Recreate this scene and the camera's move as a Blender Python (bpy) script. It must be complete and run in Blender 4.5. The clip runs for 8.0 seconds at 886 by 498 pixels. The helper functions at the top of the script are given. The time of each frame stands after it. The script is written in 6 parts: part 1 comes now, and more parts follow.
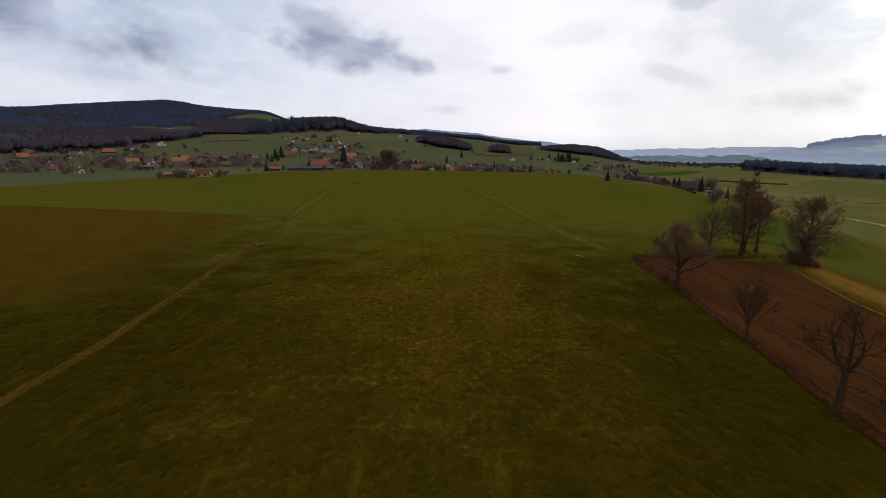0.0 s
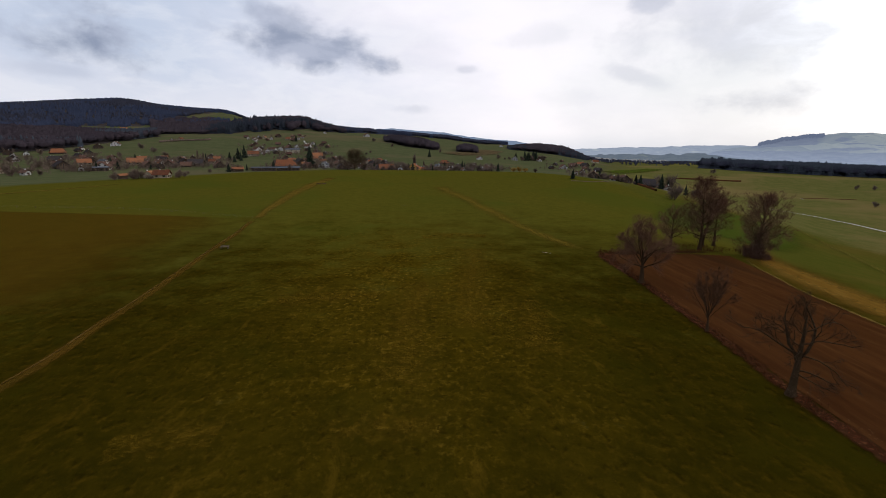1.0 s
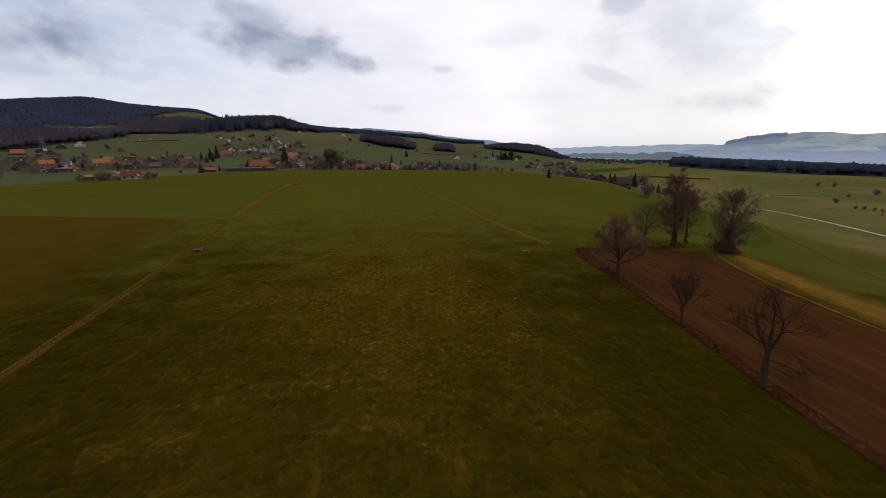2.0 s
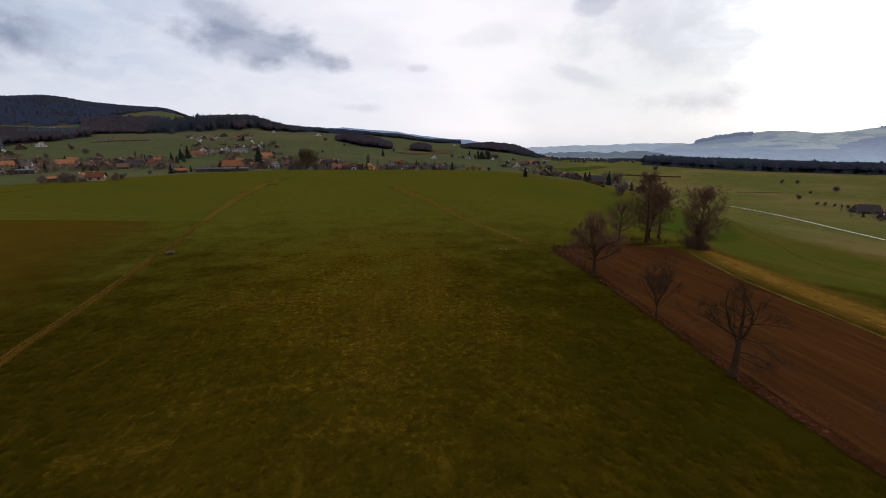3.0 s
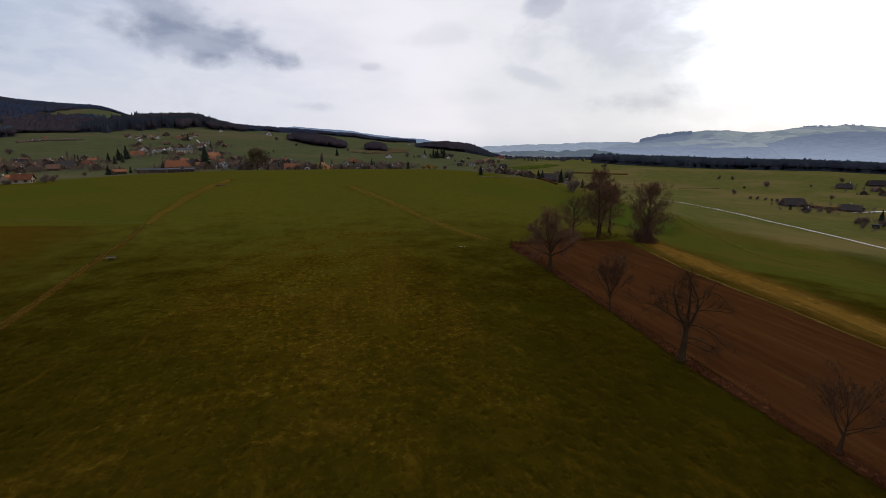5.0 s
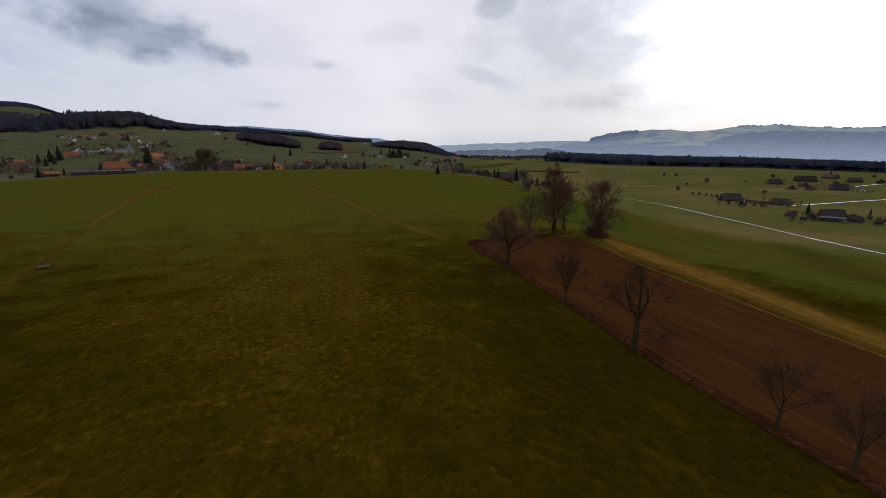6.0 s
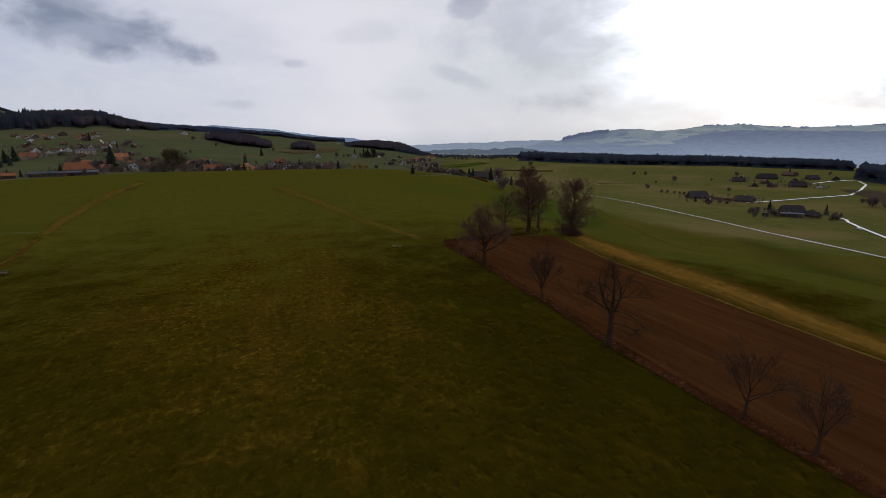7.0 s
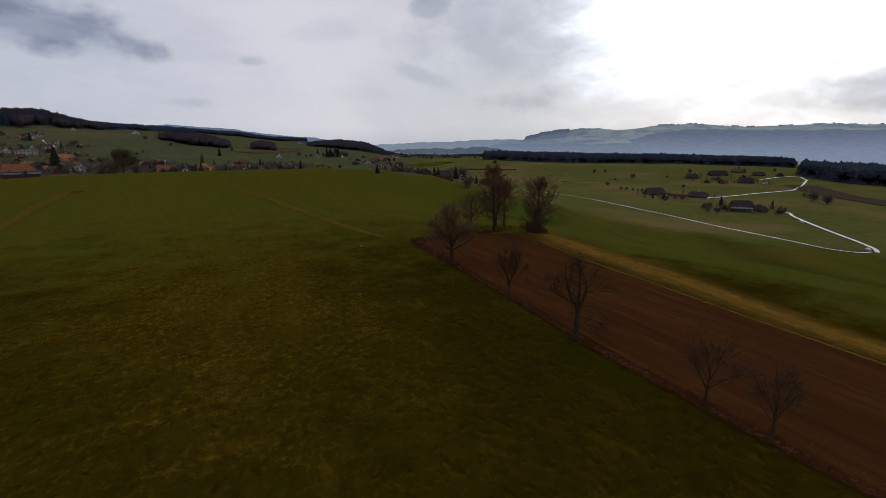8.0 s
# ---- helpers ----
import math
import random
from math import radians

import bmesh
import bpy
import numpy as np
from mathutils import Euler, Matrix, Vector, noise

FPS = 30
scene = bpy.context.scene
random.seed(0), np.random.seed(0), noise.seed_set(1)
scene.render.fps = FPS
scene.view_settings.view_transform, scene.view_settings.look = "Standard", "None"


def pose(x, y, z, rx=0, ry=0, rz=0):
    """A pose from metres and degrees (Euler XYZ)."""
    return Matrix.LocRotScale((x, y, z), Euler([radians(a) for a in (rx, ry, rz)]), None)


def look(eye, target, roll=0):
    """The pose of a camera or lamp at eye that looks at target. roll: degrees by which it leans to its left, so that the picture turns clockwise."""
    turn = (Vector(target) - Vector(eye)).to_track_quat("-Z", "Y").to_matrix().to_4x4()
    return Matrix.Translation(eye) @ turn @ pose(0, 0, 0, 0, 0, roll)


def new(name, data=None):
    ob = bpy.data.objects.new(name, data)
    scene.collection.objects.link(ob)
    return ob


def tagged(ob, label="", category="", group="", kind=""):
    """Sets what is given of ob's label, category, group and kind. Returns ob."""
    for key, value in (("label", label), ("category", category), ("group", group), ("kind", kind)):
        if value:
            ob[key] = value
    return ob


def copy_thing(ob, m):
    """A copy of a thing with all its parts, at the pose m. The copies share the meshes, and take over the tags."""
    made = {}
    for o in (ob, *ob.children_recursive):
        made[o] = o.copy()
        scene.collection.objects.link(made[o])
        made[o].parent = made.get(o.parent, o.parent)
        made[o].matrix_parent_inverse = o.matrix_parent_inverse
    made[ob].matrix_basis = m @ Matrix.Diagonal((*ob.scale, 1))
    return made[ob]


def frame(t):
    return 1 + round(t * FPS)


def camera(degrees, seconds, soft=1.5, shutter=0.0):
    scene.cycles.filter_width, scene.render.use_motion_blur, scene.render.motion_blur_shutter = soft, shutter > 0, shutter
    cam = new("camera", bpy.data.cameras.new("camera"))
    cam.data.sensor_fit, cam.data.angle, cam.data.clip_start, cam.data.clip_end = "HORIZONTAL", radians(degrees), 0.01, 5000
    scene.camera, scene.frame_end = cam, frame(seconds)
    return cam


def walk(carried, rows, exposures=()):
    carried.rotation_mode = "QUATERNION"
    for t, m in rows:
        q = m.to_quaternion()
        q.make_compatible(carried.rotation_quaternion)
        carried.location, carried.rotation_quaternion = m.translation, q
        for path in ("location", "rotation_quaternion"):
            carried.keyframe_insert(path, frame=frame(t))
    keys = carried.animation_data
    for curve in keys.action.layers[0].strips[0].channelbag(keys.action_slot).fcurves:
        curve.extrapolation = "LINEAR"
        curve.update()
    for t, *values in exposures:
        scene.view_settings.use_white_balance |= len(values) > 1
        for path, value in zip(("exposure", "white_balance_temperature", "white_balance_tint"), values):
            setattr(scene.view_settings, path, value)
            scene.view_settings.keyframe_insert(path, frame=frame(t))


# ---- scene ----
from math import cos, pi, sin

cam = camera(88.1, 8.0, soft=0.4)
# seconds, place, then heading (to the left), pitch (up) and roll in degrees
PATH = [
    (0.0, 0.27, -0.13, 30.34, 0.17, -12.56, 0.55),
    (0.5, 0.1, -0.21, 30.32, -2.07, -12.58, 0.48),
    (1.0, 0.01, -0.12, 30.28, -3.76, -12.6, 0.39),
    (1.5, -0.15, -0.11, 30.21, -5.08, -12.61, 0.32),
    (3.0, -0.52, -0.15, 30.15, -9.38, -12.69, 0.09),
    (3.5, -0.63, -0.2, 30.09, -10.38, -12.7, 0.07),
    (4.0, -0.72, -0.17, 29.99, -11.74, -12.71, 0.03),
    (5.5, -0.97, -0.13, 29.83, -17.17, -12.82, -0.14),
    (6.0, -1.06, -0.19, 29.82, -20.13, -12.87, -0.24),
    (6.5, -1.22, -0.24, 29.89, -22.21, -12.92, -0.29),
    (7.0, -1.24, -0.2, 29.91, -23.24, -12.95, -0.35),
    (7.5, -1.24, -0.04, 29.84, -24.92, -13.01, -0.41),
    (8.0, -1.34, 0.14, 29.72, -27.55, -13.06, -0.51),
]


def view(x, y, z, yaw, pitch, roll):
    a, b = radians(yaw), radians(pitch)
    return look((x, y, z), (x - sin(a) * cos(b), y + cos(a) * cos(b), z + sin(b)), roll)


walk(cam, [(t, view(*row)) for t, *row in PATH], exposures=[(0.0, 0.0, 6500, 10), (3.5, -0.05, 6500, 10), (5.5, -0.25, 6330, 10), (6.5, -0.32, 6270, 10), (8.0, -0.58, 6200, 10)])


# ---- node helpers ----
class Nodes:
    """Short ways to lay and link nodes in one tree."""

    def __init__(self, tree):
        self.tree = tree

    def add(self, kind):
        return self.tree.nodes.new(kind)

    def put(self, socket, value):
        if isinstance(value, bpy.types.NodeSocket):
            self.tree.links.new(value, socket)
        elif value is not None:
            if socket.type == "RGBA" and len(value) == 3:
                value = (*value, 1)
            socket.default_value = value

    def math(self, op, a, b=None, c=None, clamp=False):
        n = self.add("ShaderNodeMath")
        n.operation, n.use_clamp = op, clamp
        for socket, value in zip(n.inputs, (a, b, c)):
            self.put(socket, value)
        return n.outputs[0]

    def vec(self, op, a, b=None):
        n = self.add("ShaderNodeVectorMath")
        n.operation = op
        self.put(n.inputs[0], a)
        self.put(n.inputs[1], b)
        return n.outputs[0]

    def noise(self, at, scale, detail=4.0, rough=0.55, warp=0.0):
        n = self.add("ShaderNodeTexNoise")
        self.put(n.inputs["Vector"], at)
        for key, value in (("Scale", scale), ("Detail", detail), ("Roughness", rough), ("Distortion", warp)):
            n.inputs[key].default_value = value
        return n.outputs["Fac"]

    def step(self, value, low, high, to_low=0.0, to_high=1.0):
        n = self.add("ShaderNodeMapRange")
        n.interpolation_type = "SMOOTHSTEP"
        for socket, v in zip(n.inputs, (value, low, high, to_low, to_high)):
            self.put(socket, v)
        return n.outputs[0]

    def mix(self, fac, a, b, how="MIX"):
        n = self.add("ShaderNodeMix")
        n.data_type, n.blend_type = "RGBA", how
        self.put(n.inputs[0], fac)
        self.put(n.inputs[6], a)
        self.put(n.inputs[7], b)
        return n.outputs[2]


# ---- sky and sun ----
SUN_AZ, SUN_EL = 60.0, 17.0


def make_sky():
    sky_world = bpy.data.worlds.new("overcast_sky")
    scene.world = sky_world
    sky_world.use_nodes = True
    tree = sky_world.node_tree
    tree.nodes.clear()
    n = Nodes(tree)
    way = n.add("ShaderNodeTexCoord").outputs["Generated"]
    split = n.add("ShaderNodeSeparateXYZ")
    n.put(split.inputs[0], way)
    x, y, z = split.outputs
    az = n.math("MULTIPLY", n.math("ARCTAN2", x, y), 180 / pi)
    el = n.math("MULTIPLY", n.math("ARCSINE", z), 180 / pi)
    flat = n.vec("MULTIPLY", way, (1.0, 1.0, 2.6))
    soft = n.noise(flat, 3.2, 5, 0.5)
    fine = n.noise(flat, 9.0, 7, 0.58, 0.3)
    # high veil: white overhead and to the east, greyer and bluer to the west
    wavy = n.math("MULTIPLY_ADD", n.math("SUBTRACT", n.noise(flat, 2.2, 5, 0.55), 0.5), 55.0, az)
    east = n.step(wavy, -30, 18)
    veil = n.mix(east, (0.57, 0.645, 0.80), (1.08, 1.03, 1.09))
    veil = n.mix(n.math("MULTIPLY", n.step(wavy, 8, 36), n.step(el, 24, 3, 0.7, 1.0)), veil, (0.84, 0.86, 0.89))
    veil = n.mix(n.step(soft, 0.46, 0.72, 0.0, 0.45), veil, (0.76, 0.76, 0.86))
    veil = n.mix(n.step(fine, 0.60, 0.38, 0.0, 0.22), veil, (1.05, 1.04, 1.06))
    # brighter belt low over the hills, dim haze on the far horizon
    veil = n.mix(n.step(n.math("ABSOLUTE", n.math("SUBTRACT", el, 4.0)), 5.0, 0.0, 0.0, 0.30), veil, (1.02, 0.98, 1.01))
    veil = n.mix(n.step(el, 2.4, -0.5, 0.0, 0.5), veil, (0.60, 0.66, 0.76))

    # low broken clouds: az, el, half width, half height, slope, weight
    clouds = [(-11.4, 10.6, 9.4, 2.3, -0.17, 0.9), (-14.2, 12.6, 5.0, 2.0, -0.2, 0.7), (-32.5, 10.0, 5.6, 3.0, -0.3, 0.95), (-41.5, 12.0, 5.6, 2.6, 0.0, 1.0),
              (25.2, 7.7, 3.4, 0.9, -0.3, 0.28), (37.0, 4.4, 6.0, 1.9, 0.0, 0.45), (36.0, 12.5, 13.0, 5.0, 0.0, 0.30), (47.0, 9.5, 4.0, 1.0, 0.1, 0.2), (14.0, 12.0, 5.0, 1.2, 0.1, 0.15), (26.4, 14.8, 2.8, 1.3, 0.0, 0.55), (70.0, 4.0, 7.5, 2.0, 0.08, 0.6),
              (6.2, 8.8, 1.6, 0.5, 0.0, 0.3), (0.2, 4.4, 2.4, 0.6, 0.0, 0.25), (-34.4, 6.6, 3.0, 0.7, 0.0, 0.35), (-56.0, 9.0, 8.0, 3.0, 0.0, 0.6)]
    ragged = n.noise(n.vec("MULTIPLY", way, (1.0, 1.0, 1.5)), 9.0, 8, 0.56, 0.15)
    ragged = n.math("MULTIPLY", n.math("SUBTRACT", ragged, 0.5), 3.0)
    total = None
    for a0, e0, wa, we, slope, weight in clouds:
        da = n.math("SUBTRACT", az, a0)
        de = n.math("SUBTRACT", n.math("SUBTRACT", el, e0), n.math("MULTIPLY", da, slope))
        d = n.math("SQRT", n.math("ADD", n.math("POWER", n.math("ABSOLUTE", n.math("DIVIDE", da, wa)), 2), n.math("POWER", n.math("ABSOLUTE", n.math("DIVIDE", de, we)), 2)))
        m = n.step(n.math("ADD", d, ragged), 1.25, 0.2, 0.0, weight)
        total = m if total is None else n.math("MAXIMUM", total, m)
    body = n.mix(n.step(fine, 0.35, 0.65), (0.26, 0.305, 0.43), (0.44, 0.48, 0.61))
    veil = n.mix(total, veil, body)
    # the sun behind the cloud
    a, e = radians(SUN_AZ), radians(SUN_EL)
    near = n.add("ShaderNodeVectorMath")
    near.operation = "DOT_PRODUCT"
    n.put(near.inputs[0], way)
    n.put(near.inputs[1], (sin(a) * cos(e), cos(a) * cos(e), sin(e)))
    glow = n.math("POWER", n.math("MULTIPLY_ADD", n.math("ADD", near.outputs["Value"], n.math("MULTIPLY", n.math("SUBTRACT", n.math("ADD", soft, fine), 1.0), 0.10)), 5.0, -4.0, clamp=True), 6.5)
    glow = n.math("MULTIPLY", glow, n.math("SUBTRACT", 1.0, n.math("MULTIPLY", total, 0.85)))
    veil = n.mix(glow, veil, (2.85, 2.93, 3.05))
    # below the horizon: the dull colour of the land
    veil = n.mix(n.step(el, -1.0, -3.0), veil, (0.06, 0.07, 0.04))
    air = n.add("ShaderNodeTexSky")
    air.sky_type, air.sun_disc = "NISHITA", False
    air.sun_elevation, air.sun_rotation = radians(SUN_EL), radians(SUN_AZ)
    clear = n.vec("MULTIPLY", air.outputs[0], (0.1, 0.1, 0.1))
    back = n.add("ShaderNodeBackground")
    n.put(back.inputs["Color"], n.mix(0.94, clear, veil))
    back.inputs["Strength"].default_value = 1.0
    out = n.add("ShaderNodeOutputWorld")
    tree.links.new(back.outputs[0], out.inputs["Surface"])


make_sky()
sun_lamp = bpy.data.lights.new("sun", "SUN")
sun_lamp.energy, sun_lamp.angle, sun_lamp.color = 0.7, radians(14), (1.0, 0.95, 0.86)
sun = new("sun", sun_lamp)
_a, _e = radians(SUN_AZ), radians(SUN_EL + 8)
sun.matrix_world = look((sin(_a) * cos(_e) * 100, cos(_a) * cos(_e) * 100, sin(_e) * 100), (0, 0, 0))


# ---- materials ----
def surface(name, tones, scales=(0.4, 0.05), rough=0.9, bump=0.0, bump_scale=3.0, spec=0.0, vary=0.0, space="world", metal=0.0, contrast=1.0, emit=None, layered=None, fleck=0.8, leafy=False):
    """A matt surface whose colour wanders among four tones at two sizes. tones: dark, mid, light and the stain that comes in large patches."""
    m = bpy.data.materials.new(name)
    m.use_nodes = True
    tree = m.node_tree
    shader = tree.nodes["Principled BSDF"]
    n = Nodes(tree)
    at = n.add("ShaderNodeNewGeometry").outputs["Position"] if space == "world" else n.add("ShaderNodeTexCoord").outputs["UV" if space == "uv" else "Object"]
    if layered:
        at = n.vec("MULTIPLY", at, layered)
    fine, broad = n.noise(at, scales[0], 6, 0.62), n.noise(at, scales[1], 4, 0.55, 0.4)
    w = 0.16 / contrast
    colour = n.mix(n.step(fine, 0.5 - w, 0.5 + w), tones[0], tones[1])
    colour = n.mix(n.step(n.noise(at, scales[0] * 2.7, 5, 0.65), 0.48, 0.72, 0.0, fleck), colour, tones[2])
    colour = n.mix(n.step(broad, 0.5, 0.68, 0.0, 0.85), colour, tones[3])
    if vary:
        shift = n.add("ShaderNodeHueSaturation")
        own = n.add("ShaderNodeObjectInfo").outputs["Random"]
        n.put(shift.inputs["Value"], n.math("MULTIPLY_ADD", own, 2 * vary, 1 - vary))
        n.put(shift.inputs["Hue"], n.math("MULTIPLY_ADD", own, 0.03 * vary, 0.5 - 0.015 * vary))
        n.put(shift.inputs["Color"], colour)
        colour = shift.outputs[0]
    n.put(shader.inputs["Base Color"], colour)
    shader.inputs["Roughness"].default_value = rough
    shader.inputs["Specular IOR Level"].default_value = spec
    shader.inputs["Metallic"].default_value = metal
    if bump:
        b = n.add("ShaderNodeBump")
        b.inputs["Strength"].default_value, b.inputs["Distance"].default_value = 1.0, bump
        n.put(b.inputs["Height"], n.noise(at, bump_scale, 6, 0.65))
        n.put(shader.inputs["Normal"], b.outputs[0])
    if leafy:
        # masses of twigs and needles catch the light of the whole sky, whichever way the single one points
        up = n.add("ShaderNodeCombineXYZ")
        up.inputs[0].default_value, up.inputs[1].default_value, up.inputs[2].default_value = 0.15, -0.35, 0.92
        own_way = n.add("ShaderNodeNewGeometry").outputs["Normal"]
        n.put(shader.inputs["Normal"], n.vec("NORMALIZE", n.vec("ADD", up.outputs[0], n.vec("MULTIPLY", own_way, (0.22, 0.22, 0.22)))))
    if emit:
        n.put(shader.inputs["Emission Color"], emit[0])
        shader.inputs["Emission Strength"].default_value = emit[1]
    return m


def blended(name, kinds, fades):
    """The ground's cover: the first kind of turf, with the others coming in where the named attribute passes one half. kinds: (tones, scales, layered, fleck)."""
    m = bpy.data.materials.new(name)
    m.use_nodes = True
    n = Nodes(m.node_tree)
    shader = m.node_tree.nodes["Principled BSDF"]
    place = n.add("ShaderNodeNewGeometry").outputs["Position"]
    colours = []
    for tones, scales, layered, fleck in kinds:
        at = n.vec("MULTIPLY", place, layered)
        c = n.mix(n.step(n.noise(at, scales[0], 8, 0.66), 0.38, 0.62), tones[0], tones[1])
        c = n.mix(n.step(n.noise(at, scales[0] * 1.9, 8, 0.70), 0.49, 0.70, 0.0, fleck), c, tones[2])
        c = n.mix(n.step(n.noise(at, scales[1], 4, 0.55, 0.4), 0.48, 0.68, 0.0, 0.85), c, tones[3])
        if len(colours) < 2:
            # random mottles at half the dark tone, and sun-bleached wisps
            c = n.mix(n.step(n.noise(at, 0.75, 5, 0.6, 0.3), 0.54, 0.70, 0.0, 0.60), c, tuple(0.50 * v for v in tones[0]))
            c = n.mix(n.step(n.noise(n.vec("MULTIPLY", at, (1.0, 0.5, 1.0)), 0.22, 6, 0.68, 0.6), 0.56, 0.72, 0.0, 0.45), c, tones[2])
        colours.append(c)
    result = colours[0]
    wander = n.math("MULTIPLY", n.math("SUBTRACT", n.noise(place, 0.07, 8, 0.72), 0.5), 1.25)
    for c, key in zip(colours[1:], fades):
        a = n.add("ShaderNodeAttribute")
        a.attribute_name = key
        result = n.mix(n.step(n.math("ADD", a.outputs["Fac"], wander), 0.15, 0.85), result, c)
    n.put(shader.inputs["Base Color"], result)
    shader.inputs["Roughness"].default_value, shader.inputs["Specular IOR Level"].default_value = 0.95, 0.0
    b = n.add("ShaderNodeBump")
    b.inputs["Strength"].default_value, b.inputs["Distance"].default_value = 1.0, 0.10
    n.put(b.inputs["Height"], n.noise(place, 1.6, 6, 0.65))
    n.put(shader.inputs["Normal"], b.outputs[0])
    return m


def worn(name, tones, scale, cover=0.75, ragged=0.55, bump=0.05, fade=(0.15, 0.75), lanes=None):
    """Soil or trodden grass that frays into the meadow at its sides; the strip's u runs across it."""
    m = surface(name, tones, (scale, scale * (0.3 if lanes else 0.12)), bump=bump, bump_scale=scale * 3, space="uv" if lanes else "world", layered=lanes)
    n = Nodes(m.node_tree)
    split = n.add("ShaderNodeSeparateXYZ")
    n.put(split.inputs[0], n.add("ShaderNodeUVMap").outputs[0])
    edge = n.math("SUBTRACT", 1.0, n.math("ABSOLUTE", n.math("MULTIPLY_ADD", split.outputs[0], 2.0, -1.0)))
    at = n.add("ShaderNodeNewGeometry").outputs["Position"]
    edge = n.math("MINIMUM", edge, n.math("MULTIPLY", 8.0, n.math("SUBTRACT", 1.0, n.math("ABSOLUTE", n.math("MULTIPLY_ADD", split.outputs[1], 2.0, -1.0)))))
    fray = n.math("ADD", edge, n.math("MULTIPLY", n.math("SUBTRACT", n.noise(at, scale * 0.8, 6, 0.65), 0.5), ragged * 2))
    mask = n.step(fray, fade[0], fade[1], 0.0, cover)
    clear = n.add("ShaderNodeBsdfTransparent")
    both = n.add("ShaderNodeMixShader")
    n.put(both.inputs[0], mask)
    n.put(both.inputs[1], clear.outputs[0])
    n.put(both.inputs[2], m.node_tree.nodes["Principled BSDF"].outputs[0])
    n.put(m.node_tree.nodes["Material Output"].inputs["Surface"], both.outputs[0])
    return m


TURF = blended("winter_turf", [
    # near turf and dry lane: winter olive, painted darker for lens falloff
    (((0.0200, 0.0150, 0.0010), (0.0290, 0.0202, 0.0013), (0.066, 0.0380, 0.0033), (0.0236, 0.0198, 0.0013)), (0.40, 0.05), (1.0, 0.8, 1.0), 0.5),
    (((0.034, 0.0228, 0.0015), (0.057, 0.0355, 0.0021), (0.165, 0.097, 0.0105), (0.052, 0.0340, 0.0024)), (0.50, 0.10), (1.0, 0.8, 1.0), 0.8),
    # brow: greener turf, lifted partly because lens falloff ends there
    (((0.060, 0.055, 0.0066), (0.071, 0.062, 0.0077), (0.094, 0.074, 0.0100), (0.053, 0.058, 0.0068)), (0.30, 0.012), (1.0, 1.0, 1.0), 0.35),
    (((0.050, 0.053, 0.0068), (0.060, 0.060, 0.0088), (0.078, 0.066, 0.0125), (0.080, 0.060, 0.0110)), (0.15, 0.014), (1.0, 1.0, 1.0), 0.6),
    # valley and slope pasture, lifted and greyed in colour to imitate haze
    (((0.076, 0.077, 0.019), (0.094, 0.089, 0.025), (0.124, 0.101, 0.035), (0.138, 0.102, 0.038)), (0.08, 0.007), (1.0, 1.0, 1.0), 0.7),
    (((0.058, 0.066, 0.028), (0.070, 0.076, 0.033), (0.088, 0.082, 0.041), (0.098, 0.080, 0.042)), (0.05, 0.006), (1.0, 1.0, 1.0), 0.7),
    (((0.040, 0.033, 0.030), (0.052, 0.042, 0.038), (0.066, 0.052, 0.044), (0.044, 0.038, 0.036)), (0.1, 0.01), (1.0, 1.0, 1.0), 0.5)], ("dry", "brow", "hillside", "valley", "slope", "woodland"))
FALLOW = worn("fallow_brown_turf", ((0.068, 0.036, 0.0036), (0.086, 0.046, 0.0046), (0.108, 0.062, 0.008), (0.054, 0.042, 0.0046)), 0.2, 0.56, 0.22, 0.05, (0.0, 0.30))
SOIL = surface("ploughed_soil", ((0.040, 0.0146, 0.0050), (0.062, 0.0236, 0.0074), (0.098, 0.043, 0.0140), (0.036, 0.0158, 0.0060)), (0.36, 0.06), bump=0.12, bump_scale=2.2, layered=(1.0, 0.08, 1.0), fleck=0.4, contrast=0.7)
DARK_SOIL = surface("dark_soil", ((0.050, 0.036, 0.024), (0.060, 0.044, 0.030), (0.075, 0.056, 0.038), (0.056, 0.044, 0.028)), (0.2, 0.02))
CLOD = worn("brown_slope_field", ((0.090, 0.064, 0.032), (0.105, 0.072, 0.036), (0.12, 0.085, 0.045), (0.09, 0.075, 0.034)), 0.06, 0.75, 0.4, 0.05, (0.0, 0.5))
STUBBLE = worn("straw_stubble", ((0.118, 0.061, 0.009), (0.158, 0.084, 0.014), (0.235, 0.134, 0.029), (0.084, 0.052, 0.008)), 0.5, 0.90, 0.4, 0.05, (0.0, 0.95), (20.0, 14.0, 1.0))
EDGE_STRAW = worn("pale_straw_edge", ((0.13, 0.076, 0.017), (0.165, 0.100, 0.026), (0.22, 0.14, 0.042), (0.10, 0.060, 0.012)), 0.5, 0.6, 0.8, 0.05)
CROP = worn("young_green_crop", ((0.044, 0.064, 0.007), (0.052, 0.071, 0.008), (0.064, 0.074, 0.011), (0.066, 0.068, 0.011)), 0.3, 0.8, 0.2, 0.05, (0.0, 0.4))
DARK_CROP = worn("dark_green_crop", ((0.036, 0.040, 0.007), (0.042, 0.045, 0.008), (0.050, 0.047, 0.010), (0.052, 0.044, 0.010)), 0.1, 0.28, 0.3, 0.05, (0.0, 1.1))
TRACE = worn("faint_dry_trace", ((0.110, 0.074, 0.009), (0.130, 0.086, 0.011), (0.16, 0.105, 0.017), (0.100, 0.072, 0.009)), 0.4, 0.80, 0.9, 0.0, (0.0, 1.3))
